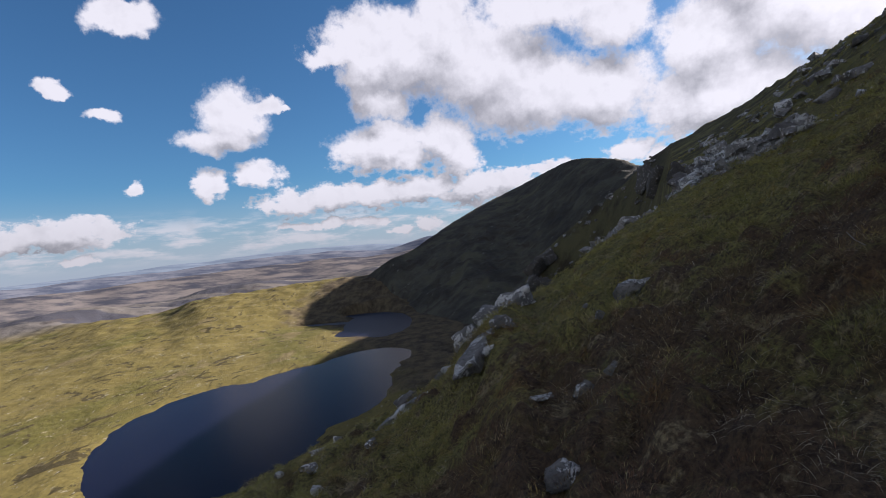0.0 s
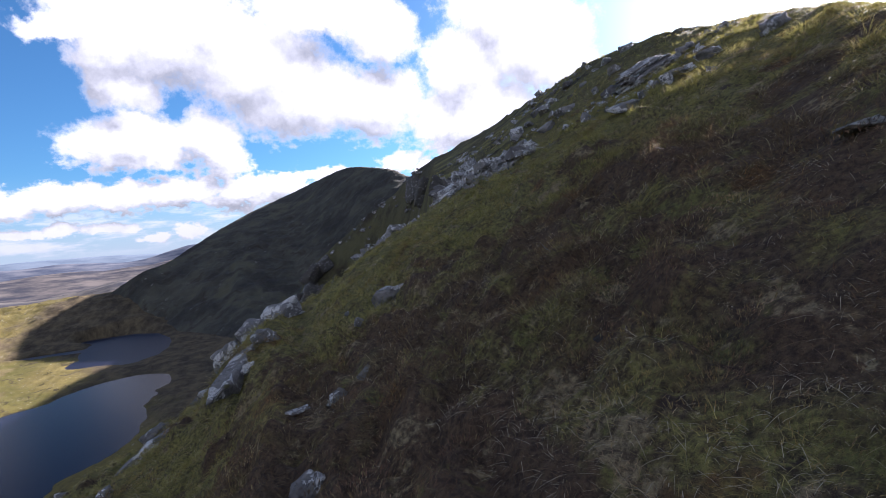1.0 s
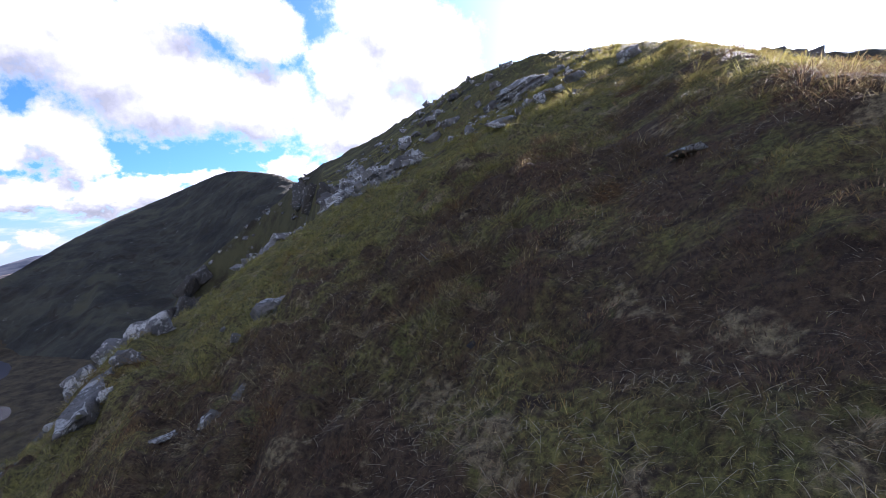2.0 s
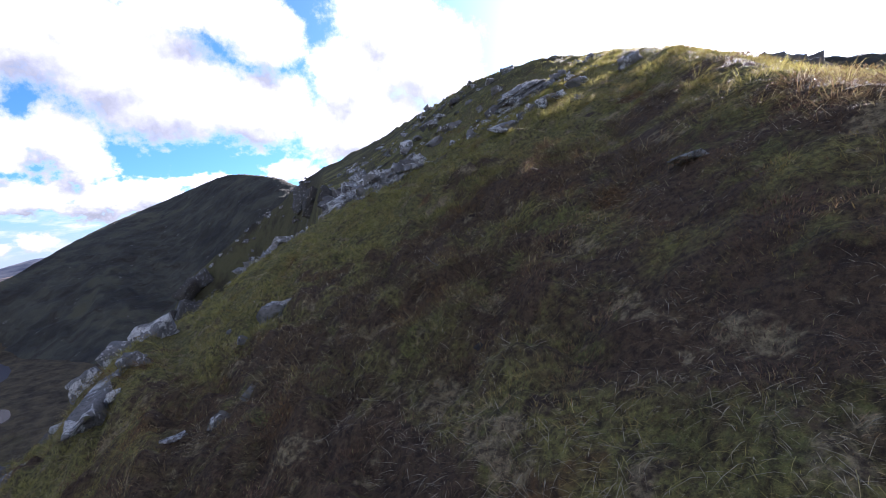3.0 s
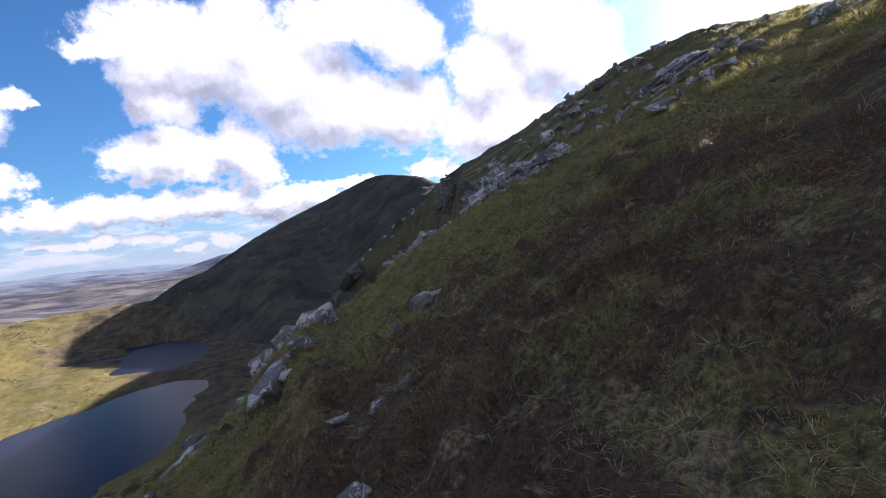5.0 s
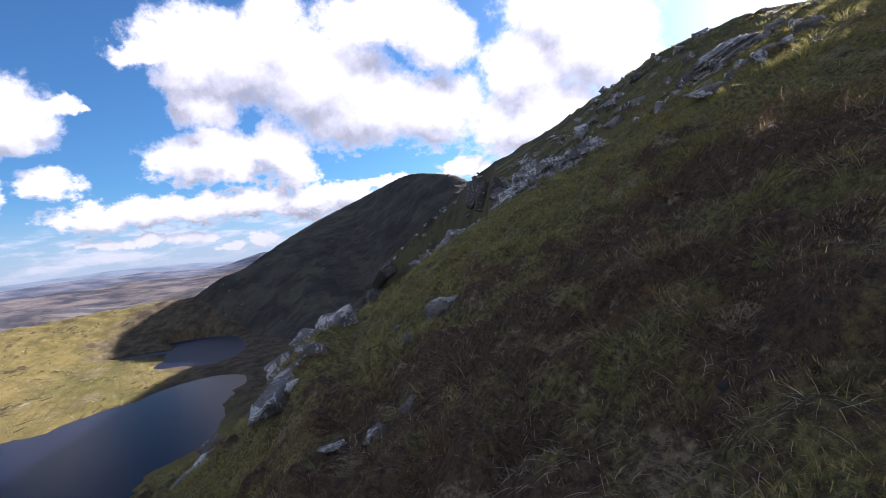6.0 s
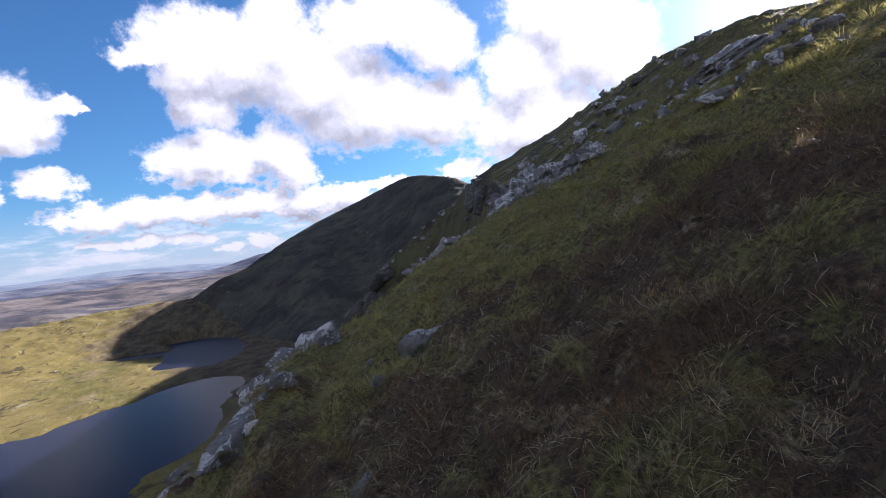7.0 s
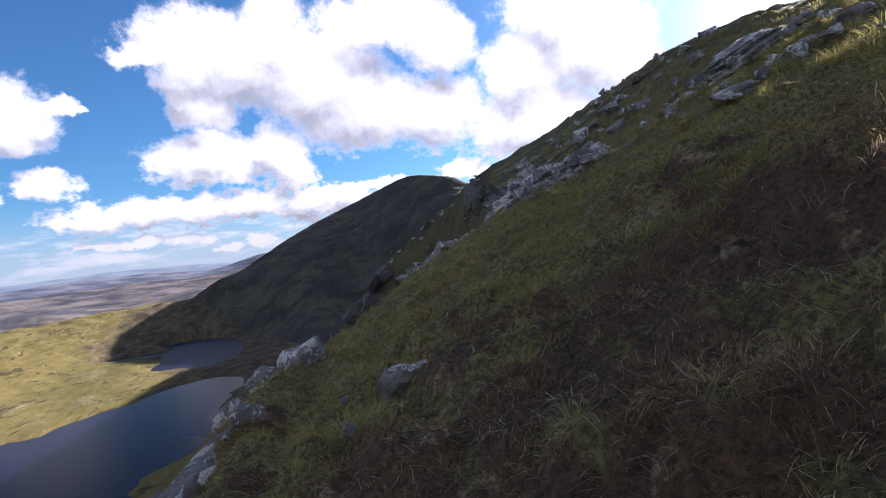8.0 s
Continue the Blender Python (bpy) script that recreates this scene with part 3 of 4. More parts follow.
# ---- rocks ----
def rock_shape(seed, detail=2, points=14, rough=0.05):
    """An angular boulder about 1 m across: the hull of random points, its faces split and weathered."""
    rng = random.Random(seed)
    bm = bmesh.new()
    corners = [(i, j, k) for i in (-1, 1) for j in (-1, 1) for k in (-1, 1)]
    for k in range(points):
        if k < 8:
            d = Vector([0.42 * c * rng.uniform(0.35, 1.15) for c in corners[k]])
        else:
            d = Vector((rng.gauss(0, 1), rng.gauss(0, 1), rng.gauss(0, 1))).normalized() * rng.uniform(0.42, 0.56)
        bm.verts.new(d)
    hull = bmesh.ops.convex_hull(bm, input=bm.verts)
    loose = [v for v in bm.verts if not v.link_faces]
    bmesh.ops.delete(bm, geom=loose, context="VERTS")
    if detail:
        bmesh.ops.subdivide_edges(bm, edges=bm.edges, cuts=detail, use_grid_fill=True)
        bmesh.ops.triangulate(bm, faces=bm.faces)
        for _ in range(1):
            bmesh.ops.smooth_vert(bm, verts=bm.verts, factor=0.14, use_axis_x=True, use_axis_y=True, use_axis_z=True)
        off = Vector((seed * 3.1, seed * 1.7, 0))
        for v in bm.verts:
            d = v.co.normalized()
            crack = max(0.0, 0.12 - abs(noise.noise(v.co * 2.4 - off))) / 0.12
            v.co += d * rough * (2.0 * noise.noise(v.co * 2.6 + off) + 1.3 * noise.noise(v.co * 8.0 + off) - 1.1 * crack + rng.uniform(-0.25, 0.25))
        for f in bm.faces:
            f.smooth = True
    bmesh.ops.recalc_face_normals(bm, faces=bm.faces)
    return bm


def ground_z(x, y):
    return float(hill_height(np.array([x]), np.array([y]))[0])


def rock(label, x, y, length, thick, tilt, mat, seed, name="rock", group="", wide=0.65, turn=0):
    """A rock bedded in the turf: length along the slope, thickness, and how steeply its long side rises to the east."""
    rng = random.Random(seed * 7)
    bm = rock_shape(seed, 4 if length > 0.25 else 2)
    low = [min(v.co[i] for v in bm.verts) for i in range(3)]
    high = [max(v.co[i] for v in bm.verts) for i in range(3)]
    size = (length, max(wide * length, thick), thick * 1.15)
    for v in bm.verts:
        v.co = Vector([(v.co[i] - (low[i] + high[i]) / 2) / (high[i] - low[i]) * size[i] for i in range(3)])
    bm.transform(pose(0, 0, 0, 0, 0, turn) @ pose(0, 0, 0, rng.uniform(-12, 12), -tilt, rng.uniform(-14, 14)))
    ob = part(name, bm, mat)
    ob.location = (x, y, ground_z(x, y) + 0.24 * thick)
    return tagged(ob, label, name, group)


def layered_slab(label, x, y, length, thick, tilt):
    """A tilted outcrop of bedded rock, its beds parted by dark cracks."""
    top = tagged(new("outcrop"), label, "outcrop")
    top.matrix_world = pose(x, y, ground_z(x, y) - 0.1 * thick, 24, -tilt, -45)
    for k, (long, deep, high, back, z) in enumerate(((1.0, 0.62, 0.62, 0.0, 0.0), (0.95, 0.55, 0.24, 0.035, 0.21), (0.90, 0.48, 0.22, 0.06, 0.29), (0.80, 0.40, 0.20, 0.09, 0.37))):
        bm = rock_shape(300 + k, 5, 18, 0.085)
        low = [min(v.co[i] for v in bm.verts) for i in range(3)]
        span = [max(v.co[i] for v in bm.verts) - low[i] for i in range(3)]
        size, off = (length * long, length * deep, thick * high), (0.0, length * back, thick * z)
        for v in bm.verts:
            v.co = Vector([((v.co[i] - low[i]) / span[i] - 0.5) * size[i] + off[i] for i in range(3)])
        part("bed", bm, DARK_ROCK if k == 1 else ROCK, top, "dark cracked bed of rock" if k == 1 else "weathered grey bed of rock")
    return top


rock("grey slab of rock with white lichen lying along the slope", 0.36, 6.90, 1.70, 0.22, 9, ROCK, 1, wide=0.19, turn=78)
rock("lichened stone at the foot of a grey slab", 0.47, 6.56, 0.19, 0.13, 13, WHITE_ROCK, 2)
rock("flat grey stone at the head of a slab", 0.78, 7.55, 0.42, 0.22, 5, ROCK, 3)
rock("white lichened boulder on the brow of the slope", 1.42, 10.95, 0.99, 0.50, 13, WHITE_ROCK, 4)
rock("grey and white boulder on the brow of the slope", 0.85, 10.80, 0.66, 0.50, 23, WHITE_ROCK, 5)
rock("grey boulder patched with white lichen on the brow", 0.32, 10.10, 0.58, 0.44, 35, WHITE_ROCK, 6)
rock("dark outcrop below the lichened boulders", -0.18, 10.63, 0.55, 0.24, 23, DARK_ROCK, 7)
rock("small white stone on the brow", 2.16, 15.20, 0.24, 0.20, 3, WHITE_ROCK, 8)
rock("low grey stone in the grass", -0.07, 9.70, 0.36, 0.14, 3, ROCK, 9)
rock("low lichened rock in the grass", -0.63, 9.64, 0.40, 0.14, 29, WHITE_ROCK, 10)
rock("long thin grey rock lying along the slope", -1.16, 9.52, 1.16, 0.16, 36, WHITE_ROCK, 11, wide=0.3)
rock("white stone low on the slope", -2.56, 10.68, 0.22, 0.13, -2, WHITE_ROCK, 12)
rock("flat grey stone low on the slope", -3.05, 10.89, 0.40, 0.12, 9, ROCK, 13)
rock("white stone low on the slope", -1.33, 7.53, 0.20, 0.12, 25, WHITE_ROCK, 14)
rock("dark rock ledge above the water", -1.05, 10.83, 0.65, 0.30, 19, DARK_ROCK, 15)
rock("flat-topped grey boulder set in the grass", 2.10, 5.72, 0.44, 0.24, 7, ROCK, 16)
rock("small pale upright stone in the heather", 1.60, 5.35, 0.11, 0.11, 63, ROCK, 17)
rock("tiny white stone in the grass", 1.67, 6.12, 0.10, 0.06, -7, WHITE_ROCK, 18)
rock("grey stone half hidden in grass", 1.21, 3.88, 0.17, 0.07, 35, ROCK, 19)
rock("rounded grey stone half sunk in heather", 0.95, 3.78, 0.17, 0.11, 45, ROCK, 20)
rock("thin flat stone in the grass", 0.65, 4.12, 0.13, 0.05, 19, ROCK, 21)
rock("grey stone in the grass close to the path", 0.51, 2.71, 0.22, 0.12, 15, ROCK, 22)
rock("white-patched stone low on the slope", -2.55, 8.48, 0.36, 0.18, 12, WHITE_ROCK, 120)
rock("small grey stone low on the slope", -3.20, 8.84, 0.17, 0.12, 20, ROCK, 121)
rock("grey and white stones at the foot of the turf", -6.02, 11.74, 0.50, 0.20, 8, WHITE_ROCK, 122)
rock("small white stone among heather", -1.92, 6.58, 0.16, 0.16, 50, WHITE_ROCK, 123)
rock("grey stone showing through the turf", 0.69, 4.07, 0.22, 0.05, 5, ROCK, 124)
rock("dark overhung slab of the outcrop", 12.61, 12.56, 0.70, 0.40, 21, DARK_ROCK, 23)
rock("broad pale slab of the outcrop", 7.40, 6.96, 0.75, 0.16, 17, ROCK, 24)
rock("square grey block of the outcrop", 7.86, 6.87, 0.20, 0.16, 5, ROCK, 25)
rock("grey block of the outcrop", 8.17, 6.90, 0.21, 0.19, 53, ROCK, 26)
rock("cracked grey block of the outcrop", 8.14, 6.56, 0.24, 0.24, 23, WHITE_ROCK, 27)
rock("flat grey rock of the outcrop", 8.80, 6.87, 0.39, 0.13, 1, ROCK, 28)
rock("pale rock of the outcrop", 8.17, 6.11, 0.23, 0.14, 13, WHITE_ROCK, 29)
rock("grey block below the crest", 12.16, 9.41, 0.26, 0.21, 3, ROCK, 30)
rock("pale upright rock below the crest", 12.46, 9.35, 0.20, 0.23, 53, WHITE_ROCK, 31)
rock("wide grey rock below the crest", 9.33, 6.56, 0.55, 0.24, 19, ROCK, 32)
rock("flat rock below the crest", 7.63, 5.29, 0.24, 0.08, -5, ROCK, 33)
rock("upright grey rock beside the outcrop", 9.44, 10.22, 0.34, 0.27, 55, ROCK, 34)
rock("flat rock step on the slope", 13.33, 15.66, 0.93, 0.29, 19, ROCK, 35)
rock("flat rock step on the slope", 12.32, 15.65, 0.79, 0.27, 29, ROCK, 36)
rock("small grey rock beside the outcrop", 13.90, 14.58, 0.28, 0.24, 23, ROCK, 37)
rock("lichened boulder at the head of the scree", 14.72, 21.06, 0.80, 0.55, 15, WHITE_ROCK, 38)
rock("tilted grey boulder at the head of the scree", 11.04, 15.62, 0.73, 0.35, 39, ROCK, 39)
rock("flat pale slab in the grass below the scree", 7.84, 10.89, 0.62, 0.16, 9, ROCK, 40)
rock("large grey scree boulder", 12.25, 21.83, 1.21, 0.76, 23, ROCK, 41)
rock("flat pale rock showing through the turf", 3.62, 1.50, 0.40, 0.05, -5, ROCK, 42)
rock("broken grey rock below the crest", 9.30, 5.34, 0.60, 0.24, 25, ROCK, 43)
rock("pale rock below the crest", 8.19, 6.15, 0.39, 0.10, 11, WHITE_ROCK, 44)
rock("dark stone half hidden among heather", 1.93, 1.92, 0.06, 0.035, 20, PEAT_ROCK, 45)
rock("jagged rock on the crest", 23.96, 8.31, 0.55, 0.40, 48, DARK_ROCK, 46)
rock("jagged rock on the crest", 24.11, 7.99, 1.14, 0.58, 3, DARK_ROCK, 47)
rock("jagged rock on the crest", 24.25, 7.66, 0.74, 0.80, 58, DARK_ROCK, 48)
rock("jagged rock on the crest", 24.37, 7.41, 0.60, 0.45, 23, DARK_ROCK, 49)
rock("jagged rock on the crest", 24.47, 7.12, 0.80, 0.74, 53, DARK_ROCK, 50)
rock("jagged rock on the crest", 24.64, 6.66, 1.09, 0.74, 28, DARK_ROCK, 51)
rock("jagged rock on the crest", 24.79, 6.40, 0.70, 0.66, 53, DARK_ROCK, 52)
rock("low rock breaking the skyline", 18.95, 22.05, 0.73, 0.33, 18, DARK_ROCK, 53)
rock("low rock breaking the skyline", 17.76, 23.19, 0.93, 0.40, 28, DARK_ROCK, 54)
rock("low rock breaking the skyline", 55.77, 102.47, 1.85, 1.29, 13, DARK_ROCK, 55)
rock("dark cliff block of the crag across the gully", 17.08, 116.31, 6.53, 3.68, 45, CRAG_ROCK, 80, "crag", "crag across the gully")
rock("dark cliff block of the crag across the gully", 19.68, 116.08, 7.04, 3.66, 49, CRAG_ROCK, 81, "crag", "crag across the gully")
rock("dark cliff block of the crag across the gully", 22.16, 115.73, 6.02, 3.13, 53, CRAG_ROCK, 82, "crag", "crag across the gully")
rock("dark cliff block of the crag across the gully", 25.16, 121.63, 4.69, 3.31, 33, CRAG_ROCK, 83, "crag", "crag across the gully")
rock("dark cliff block of the crag across the gully", 21.54, 119.60, 5.38, 3.51, 41, CRAG_ROCK, 84, "crag", "crag across the gully")
rock("dark cliff block of the crag across the gully", 36.78, 88.54, 5.75, 2.36, 75, CRAG_ROCK, 85, "crag", "crag across the gully")
rock("dark cliff block of the crag across the gully", 33.28, 76.35, 5.16, 2.20, 78, CRAG_ROCK, 86, "crag", "crag across the gully")
rock("dark cliff block of the crag across the gully", 11.46, 24.25, 1.25, 0.71, 73, CRAG_ROCK, 87, "crag", "crag across the gully")
rock("dark cliff block of the crag across the gully", 11.15, 22.38, 0.94, 0.45, 23, CRAG_ROCK, 88, "crag", "crag across the gully")
rock("small pale rock on the gully wall", 34.78, 117.16, 1.19, 0.59, 23, ROCK, 100)
rock("small pale rock on the gully wall", 36.44, 113.01, 1.45, 0.59, 23, ROCK, 101)
rock("small pale rock on the gully wall", 32.97, 119.04, 1.04, 0.52, 13, ROCK, 102)
rock("small pale rock on the gully wall", 37.31, 108.53, 1.26, 0.63, 23, ROCK, 103)
rock("small pale rock on the gully wall", 38.08, 103.03, 1.07, 0.53, 13, ROCK, 104)
rock("small pale rock on the gully wall", 29.92, 122.29, 1.07, 0.62, 13, ROCK, 105)
rock("small pale rock on the gully wall", 27.89, 123.17, 1.38, 0.70, 33, ROCK, 106)

# scree in the hollow under the back slope
rng = random.Random(77)
kinds = []
for k in range(12):
    bm = rock_shape(200 + k, 0, 13)
    me = bpy.data.meshes.new("rock")
    bm.to_mesh(me)
    bm.free()
    me.materials.append((ROCK, PALE_ROCK, DARK_ROCK, WHITE_ROCK, PALE_ROCK, ROCK)[k % 6])
    kinds.append(me)
layered_slab("large tilted outcrop of bedded grey rock", 11.26, 9.88, 1.75, 0.80, 20)
SCREE = 180
# the run of the scree from its foot to its head: azimuth, distance, half its breadth
RUN = [(r * math.sin(radians(a)), r * math.cos(radians(a)), w) for a, r, w in ((16.5, 18.6, 0.4), (18.5, 19.8, 0.8), (21, 21.0, 1.5), (23.5, 22.2, 2.4), (26, 22.3, 3.0), (28.5, 21.2, 2.8), (31, 19.8, 2.4), (33.5, 18.6, 2.0), (36, 17.6, 1.3))]


def on_scree(rng):
    """A place on the scree, spread up and down the slope about its run."""
    f = rng.random() * (len(RUN) - 1.001)
    k, f = int(f), f % 1
    x, y, w = [RUN[k][i] * (1 - f) + RUN[k + 1][i] * f for i in range(3)]
    away = rng.triangular(-w, w * 1.6, 0.2 * w) / math.hypot(x, y)
    return x * (1 + away) + rng.gauss(0, 0.06), y * (1 + away) + rng.gauss(0, 0.06)


for k in range(SCREE):
    x, y = on_scree(rng)
    s = rng.choice((0.2, 0.24, 0.3, 0.38, 0.5, 0.68)) * rng.uniform(0.8, 1.25)
    ob = new("rock", rng.choice(kinds))
    ob.scale = (s * rng.uniform(0.9, 1.8), s * rng.uniform(0.8, 1.2), s * rng.uniform(0.5, 0.9))
    ob.rotation_euler = (rng.uniform(-0.6, 0.6), rng.uniform(-0.6, 0.6), rng.uniform(0, 6.28))
    ob.location = (x, y, ground_z(x, y) + 0.14 * s)
    tagged(ob, "angular grey scree boulder lying among other broken rock", "rock", "scree on the hillside")


def strew(count, seed, az_from, az_to, r_from, r_to, small, large):
    """Poses of broken rocks strewn in heaps over a sector of the hillside, most of them small."""
    rng = random.Random(seed)
    for k in range(count):
        az, r = radians(rng.uniform(az_from, az_to)), rng.uniform(r_from, r_to)
        x, y = r * math.sin(az), r * math.cos(az)
        if heap(x, y) < rng.uniform(-0.3, 0.6):
            continue
        s = small + (large - small) * rng.random() ** 2.2
        size = (s * rng.uniform(0.9, 1.7), s * rng.uniform(0.7, 1.1), s * rng.uniform(0.4, 0.8))
        yield Matrix.LocRotScale((x, y, ground_z(x, y) + 0.1 * s), Euler((rng.uniform(-0.5, 0.5), rng.uniform(-0.5, 0.5), rng.uniform(0, 6.28))), size)


def joined(name, places, mat, label, seed):
    """Many rocks too far off to tell apart singly, as one mesh."""
    bm = bmesh.new()
    for k, m in enumerate(places):
        piece = rock_shape(seed + k % 30, 0, 11)
        made = {v: bm.verts.new(m @ v.co) for v in piece.verts}
        for face in piece.faces:
            bm.faces.new([made[v] for v in face.verts])
        piece.free()
    return tagged(part(name, bm, mat), label, "rocks", kind="stuff")


def heap(x, y):
    return float(ripple(np.array([x]), np.array([y]), 3.5, 71)[0])


pick = random.Random(305)
for m in strew(120, 301, 34, 58, 12.8, 17.2, 0.10, 0.42):
    ob = new("rock", pick.choice(kinds))
    ob.matrix_world = m
    tagged(ob, "broken grey rock lying about the outcrop", "rock", "loose rock about the outcrop")
joined("stones", strew(700, 304, 33, 57, 12.5, 18.5, 0.05, 0.16), ROCK, "small broken stones in the turf about the outcrop", 600)
joined("boulders", strew(420, 302, 21, 47, 22, 50, 0.15, 0.8), ROCK, "grey boulders on the turf above the scree", 640)
joined("boulders", strew(260, 303, 10.5, 24, 85, 126, 0.4, 1.8), DARK_ROCK, "grey boulders on the dark gully wall", 680)


def rubble(count, seed):
    """The small stones between the scree boulders, as one mesh."""
    rng = random.Random(seed)
    bm = bmesh.new()
    for k in range(count):
        x, y = on_scree(rng)
        s = rng.uniform(0.08, 0.20)
        piece = rock_shape(500 + k % 40, 0, 9)
        m = Matrix.LocRotScale((x, y, ground_z(x, y) + 0.35 * s), Euler((rng.uniform(0, 6), rng.uniform(0, 6), rng.uniform(0, 6))), (s * rng.uniform(1, 1.8), s, s * rng.uniform(0.5, 1.0)))
        made = {v: bm.verts.new(m @ v.co) for v in piece.verts}
        for face in piece.faces:
            bm.faces.new([made[v] for v in face.verts])
        piece.free()
    return part("scree_rubble", bm, ROCK)


tagged(rubble(2400, 91), "small broken grey stones filling the scree", "scree", kind="stuff")


# ---- vegetation ----
def blades(name, base, lean, length, width, mat, droop=0.5, seed=0):
    """Many narrow bent leaves as one mesh: base points, lean vectors (unit), lengths and widths."""
    rng = np.random.RandomState(seed)
    n = len(base)
    side = rng.uniform(0, 2 * np.pi, n)
    s = np.stack([np.cos(side), np.sin(side), np.zeros(n)], 1) * (width / 2)[:, None]
    mid = base + lean * (length * 0.55)[:, None]
    out = lean.copy()
    out[:, 2] *= 1 - droop
    tip = mid + out * (length * 0.5)[:, None]
    tip[:, 2] -= droop * 0.15 * length
    co = np.stack([base - s, base + s, mid + s * 0.8, mid - s * 0.8, tip], 1).reshape(-1, 3)
    i = np.arange(n)[:, None] * 5
    loops = (i + np.array([0, 1, 2, 3, 3, 2, 4])).astype(np.int32)
    starts = (np.arange(n)[:, None] * 7 + np.array([0, 4])).astype(np.int32)
    me = bpy.data.meshes.new(name)
    me.vertices.add(len(co))
    me.vertices.foreach_set("co", co.ravel())
    me.loops.add(loops.size)
    me.loops.foreach_set("vertex_index", loops.ravel())
    me.polygons.add(n * 2)
    me.polygons.foreach_set("loop_start", starts.ravel())
    me.update(calc_edges=True)
    me.materials.append(mat)
    return new(name, me)


def strands(name, base, lean, length, width, mat, seed=0):
    """Thin arching leaves as one mesh: each rises, bends over and droops in a smooth bow."""
    rng = np.random.RandomState(seed)
    n = len(base)
    side = rng.uniform(0, 2 * np.pi, n)
    s = np.stack([np.cos(side), np.sin(side), np.zeros(n)], 1) * (width / 2)[:, None]
    bow = rng.uniform(0.3, 1.5, n)
    flat = lean * np.array([1.0, 1.0, 0.0]) + rng.normal(0, 0.25, (n, 3)) * np.array([1.0, 1.0, 0.0])
    rows = []
    for f, w in ((0.0, 1.0), (0.36, 0.9), (0.7, 0.65)):
        mid = base + lean * (length * f)[:, None] + flat * (0.5 * bow * length * f * f)[:, None]
        mid[:, 2] -= 0.55 * bow * length * f * f
        rows += [mid - s * w, mid + s * w]
    tip = base + lean * length[:, None] + flat * (0.5 * bow * length)[:, None]
    tip[:, 2] -= 0.55 * bow * length
    co = np.stack(rows + [tip], 1).reshape(-1, 3)
    i = np.arange(n)[:, None] * 7
    loops = (i + np.array([0, 1, 3, 2, 2, 3, 5, 4, 4, 5, 6])).astype(np.int32)
    starts = (np.arange(n)[:, None] * 11 + np.array([0, 4, 8])).astype(np.int32)
    me = bpy.data.meshes.new(name)
    me.vertices.add(len(co))
    me.vertices.foreach_set("co", co.ravel())
    me.loops.add(loops.size)
    me.loops.foreach_set("vertex_index", loops.ravel())
    me.polygons.add(n * 3)
    me.polygons.foreach_set("loop_start", starts.ravel())
    me.update(calc_edges=True)
    me.materials.append(mat)
    return new(name, me)


def bare(x, y):
    """Where the scree leaves no room for plants."""
    hit = np.zeros(len(x), bool)
    for f in np.linspace(0, len(RUN) - 1.001, 40):
        k, g = int(f), f % 1
        cx, cy, w = [RUN[k][i] * (1 - g) + RUN[k + 1][i] * g for i in range(3)]
        hit |= np.hypot(x - cx, y - cy) < 0.85 * w
    return hit


def scatter(count, per, reach, spread, seed, keep):
    """Tuft centres thinning with distance, and the leaf bases of each tuft."""
    rng = np.random.RandomState(seed)
    az = np.where(rng.uniform(0, 1, count) < 0.88, rng.uniform(-42, 92, count), rng.uniform(92, 318, count))
    az = np.radians(az)
    r = 1.0 + (reach - 1.0) * rng.uniform(0, 1, count) ** 1.25
    x, y = r * np.sin(az), r * np.cos(az)
    ok = keep(x, y, rng.uniform(0, 1, count)) & ~bare(x, y)
    x, y, r = x[ok], y[ok], r[ok]
    x, y, r = np.repeat(x, per), np.repeat(y, per), np.repeat(r, per)
    tuft = np.repeat(rng.normal(0, 1, ok.sum()), per)
    ang = rng.uniform(0, 2 * np.pi, len(x))
    rad = spread * np.sqrt(rng.uniform(0, 1, len(x)))
    bx, by = x + rad * np.cos(ang), y + rad * np.sin(ang)
    base = np.stack([bx, by, hill_height(bx, by) - 0.01], 1)
    out = np.stack([np.cos(ang), np.sin(ang), np.zeros(len(x))], 1)
    return rng, base, out, r, tuft


def heath(x, y):
    return ripple(x, y, 3.0, 61) + 0.6 * ripple(x, y, 1.1, 62) - 0.10 * (np.hypot(x, y) - 6)


def lean_of(rng, out, amount, bias):
    v = out * (amount * rng.uniform(0.2, 1.0, len(out)))[:, None] + np.array([0, 0, 1.0]) + np.array(bias)
    v = v + rng.normal(0, 0.12, v.shape)
    return v / np.linalg.norm(v, axis=1)[:, None]


rng2, base, out, r, tuft = scatter(21000, 10, 24, 0.09, 71, lambda x, y, u: (heath(x, y) < 0.35) | (u < 0.25))
tagged(blades("moor_grass", base, lean_of(rng2, out, 1.5, (-0.45, -0.15, -0.3)), np.clip(0.07 + 0.02 * tuft, 0.03, 0.13) * np.clip(r / 4, 0.5, 1) * rng2.uniform(0.5, 1.2, len(base)), 0.0014 + 0.00055 * r, GRASS, 0.9, 1),
       "olive-green tussocky moor grass covering the slope", "grass", kind="stuff")
rng2, base, out, r, tuft = scatter(9000, 8, 45, 0.22, 74, lambda x, y, u: (np.hypot(x, y) > 15) & (np.degrees(np.arctan2(x, y)) > 4))
tagged(blades("moor_grass", base, lean_of(rng2, out, 0.9, (-0.2, 0, -0.2)), np.clip(0.15 + 0.03 * tuft, 0.08, 0.26), 0.004 + 0.0006 * r, GRASS, 0.7, 4),
       "yellow-green grass on the upper slope", "grass", kind="stuff")
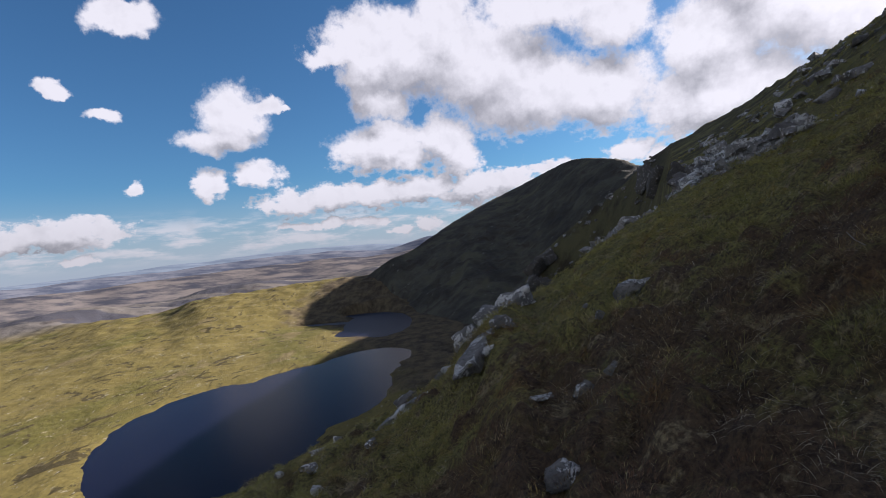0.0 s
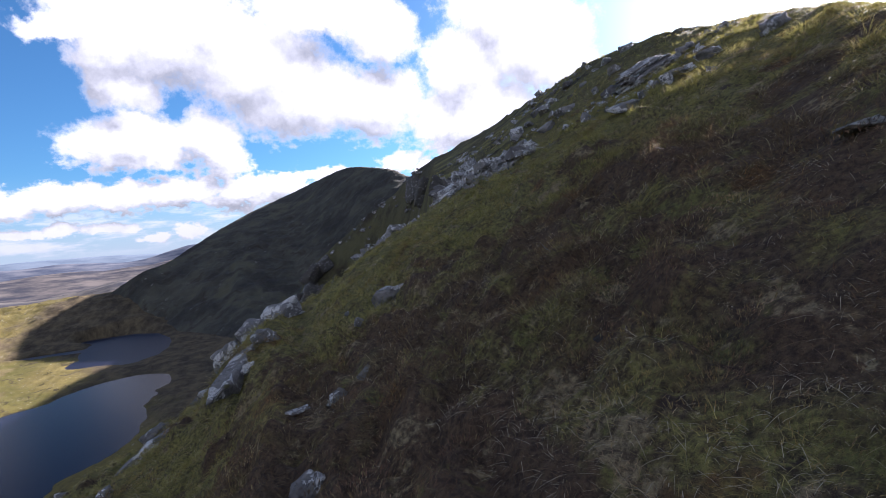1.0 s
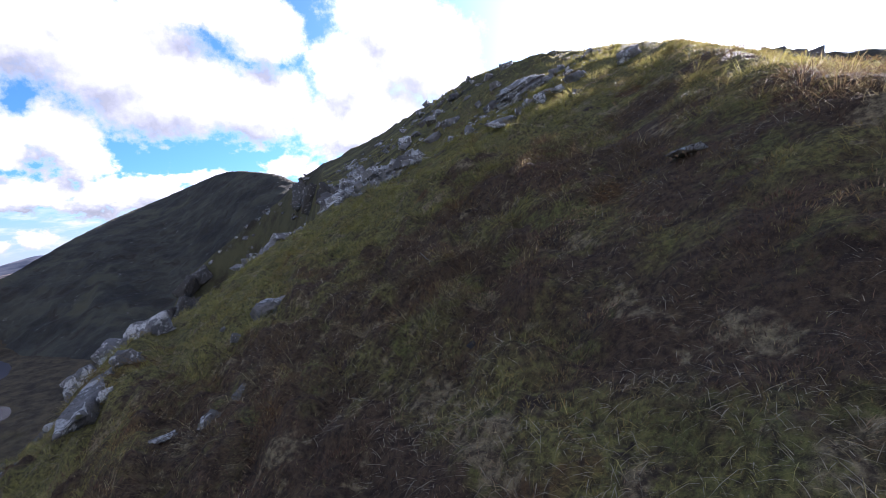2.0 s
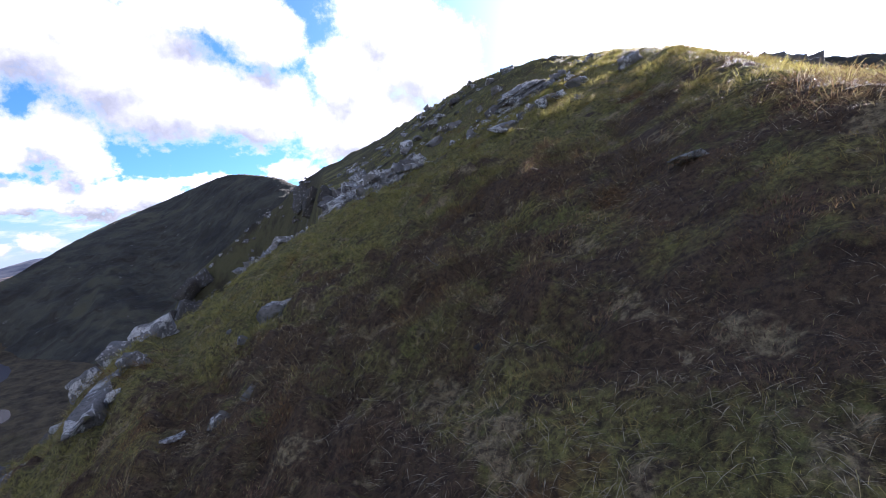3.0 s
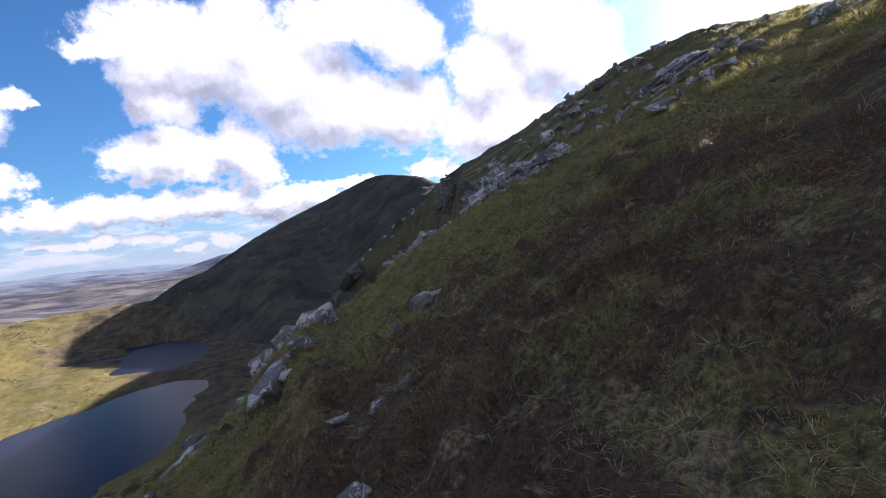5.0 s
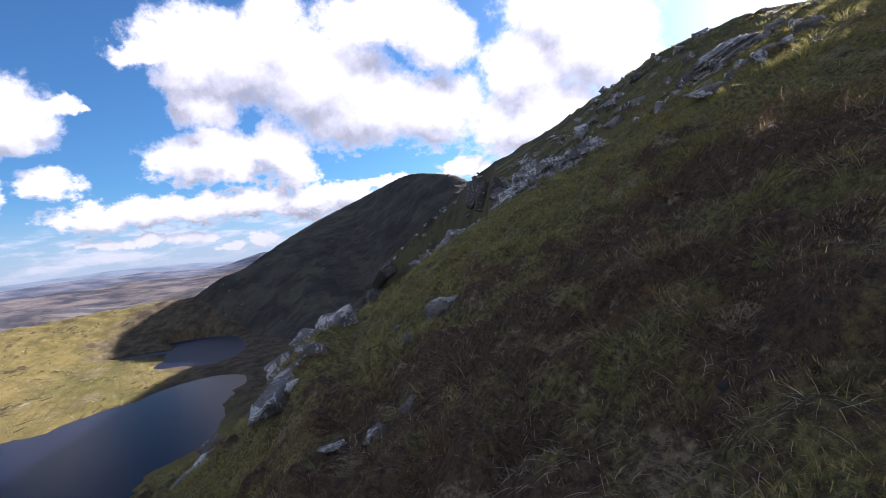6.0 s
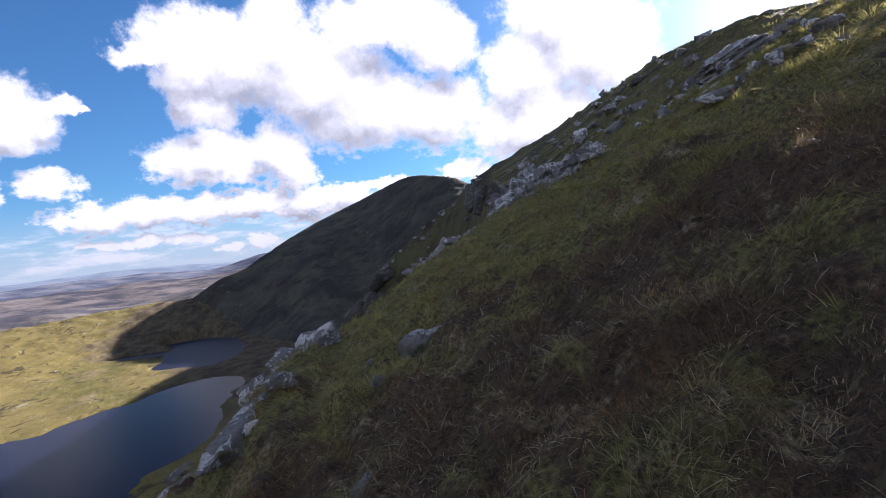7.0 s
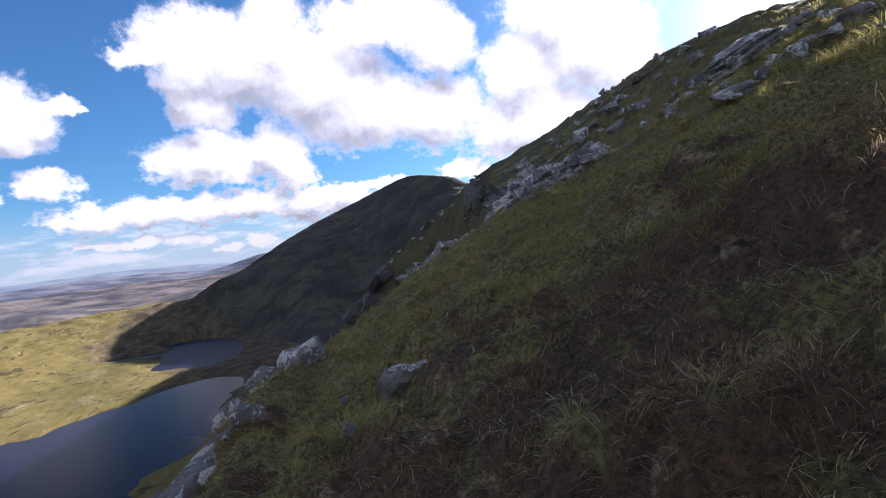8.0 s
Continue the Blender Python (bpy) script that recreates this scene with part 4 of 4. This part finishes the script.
rng2, base, out, r, tuft = scatter(15000, 9, 14, 0.08, 72, lambda x, y, u: (heath(x, y) > -0.1) | (u < 0.12))
tagged(blades("heather", base, lean_of(rng2, out, 1.1, (-0.15, 0, -0.1)), np.clip(0.034 + 0.01 * tuft, 0.015, 0.06) * rng2.uniform(0.4, 1.2, len(base)), 0.0016 + 0.0007 * r, HEATHER, 0.3, 2),
       "dark brown low heather growing among the grass", "heather", kind="stuff")
rng2, base, out, r, tuft = scatter(14000, 7, 11, 0.06, 73, lambda x, y, u: ripple(x, y, 2.2, 63) + 0.5 * ripple(x, y, 0.8, 64) > 0.0)
tagged(strands("dry_grass", base, lean_of(rng2, out, 1.9, (-0.3, -0.1, -0.2)), np.clip(0.085 + 0.02 * tuft, 0.04, 0.13) * rng2.uniform(0.4, 1.2, len(base)), 0.0016 + 0.00038 * r, STRAW, 3),
       "pale straw-coloured dry grass tufts", "grass", kind="stuff")


def clumps(count, per, reach, radius, seed, keep):
    """Rounded clumps: each a small dome of leaf bases, with the way out from its middle."""
    rng = np.random.RandomState(seed)
    az = np.radians(rng.uniform(-38, 88, count))
    r = 1.5 + (reach - 1.5) * rng.uniform(0, 1, count) ** 0.9
    x, y = r * np.sin(az), r * np.cos(az)
    ok = keep(x, y)
    x, y, r = x[ok], y[ok], r[ok]
    size = radius * rng.uniform(0.6, 1.4, len(x))
    x, y, r, size = (np.repeat(v, per) for v in (x, y, r, size))
    ang = rng.uniform(0, 2 * np.pi, len(x))
    f = np.sqrt(rng.uniform(0, 1, len(x)))
    bx, by = x + size * f * np.cos(ang), y + size * f * np.sin(ang)
    dome = np.sqrt(np.maximum(0, 1 - f * f))
    out = np.stack([np.cos(ang) * f, np.sin(ang) * f, np.zeros(len(x))], 1)
    return rng, bx, by, out, r, size, dome


rng2, bx, by, out, r, size, dome = clumps(1500, 100, 16, 0.15, 81, lambda x, y: (heath(x, y) < 0.7) & (np.hypot(x, y) > 2.9))
base = np.stack([bx, by, hill_height(bx, by) - 0.01 + 0.3 * size * dome], 1)
tagged(strands("grass_tussock", base, lean_of(rng2, out, 2.0, (-0.3, -0.15, -0.2)), size * np.clip(r / 4, 0.45, 1) * rng2.uniform(0.5, 1.2, len(base)), 0.0015 + 0.00045 * r, GRASS, 5),
       "arching tussocks of long moor grass", "grass", kind="stuff")
rng2, bx, by, out, r, size, dome = clumps(420, 240, 11, 0.26, 82, lambda x, y: heath(x, y) > -0.4)
base = np.stack([bx, by, hill_height(bx, by) - 0.02 + 0.42 * size * dome], 1)
tagged(blades("heather_hummock", base, lean_of(rng2, out, 2.0, (0, 0, -0.3)), 0.014 + 0.026 * rng2.uniform(0, 1, len(base)), 0.0016 + 0.0007 * r, HEATHER, 0.4, 6),
       "rounded hummocks of brown heather", "heather", kind="stuff")


def dead_stem(x, y, bends):
    """A bleached bent stem lying on the heather."""
    curve = bpy.data.curves.new("dead_stem", "CURVE")
    curve.dimensions, curve.bevel_depth, curve.bevel_resolution = "3D", 0.0028, 2
    line = curve.splines.new("POLY")
    line.points.add(len(bends) - 1)
    for p, (dx, dy, dz, w) in zip(line.points, bends):
        p.co, p.radius = (x + dx, y + dy, ground_z(x + dx, y + dy) + dz, 1.0), w
    ob = new("dead_stem", curve)
    m, n = material("bleached_wood")
    c = n.mix(n.noise(place_of(n), 40.0, 4.0), (0.16, 0.145, 0.13), (0.28, 0.26, 0.24))
    finish(n, c, 0.8)
    curve.materials.append(m)
    return tagged(ob, "bleached dead heather stem on dark heather", "stem")


dead_stem(2.53, 3.11, [(-0.05, 0.0, 0.17, 0.6), (-0.02, 0.0, 0.12, 1.0), (0.0, 0.0, 0.10, 1.2), (0.04, 0.01, 0.08, 1.0), (0.07, 0.01, 0.03, 0.7)])
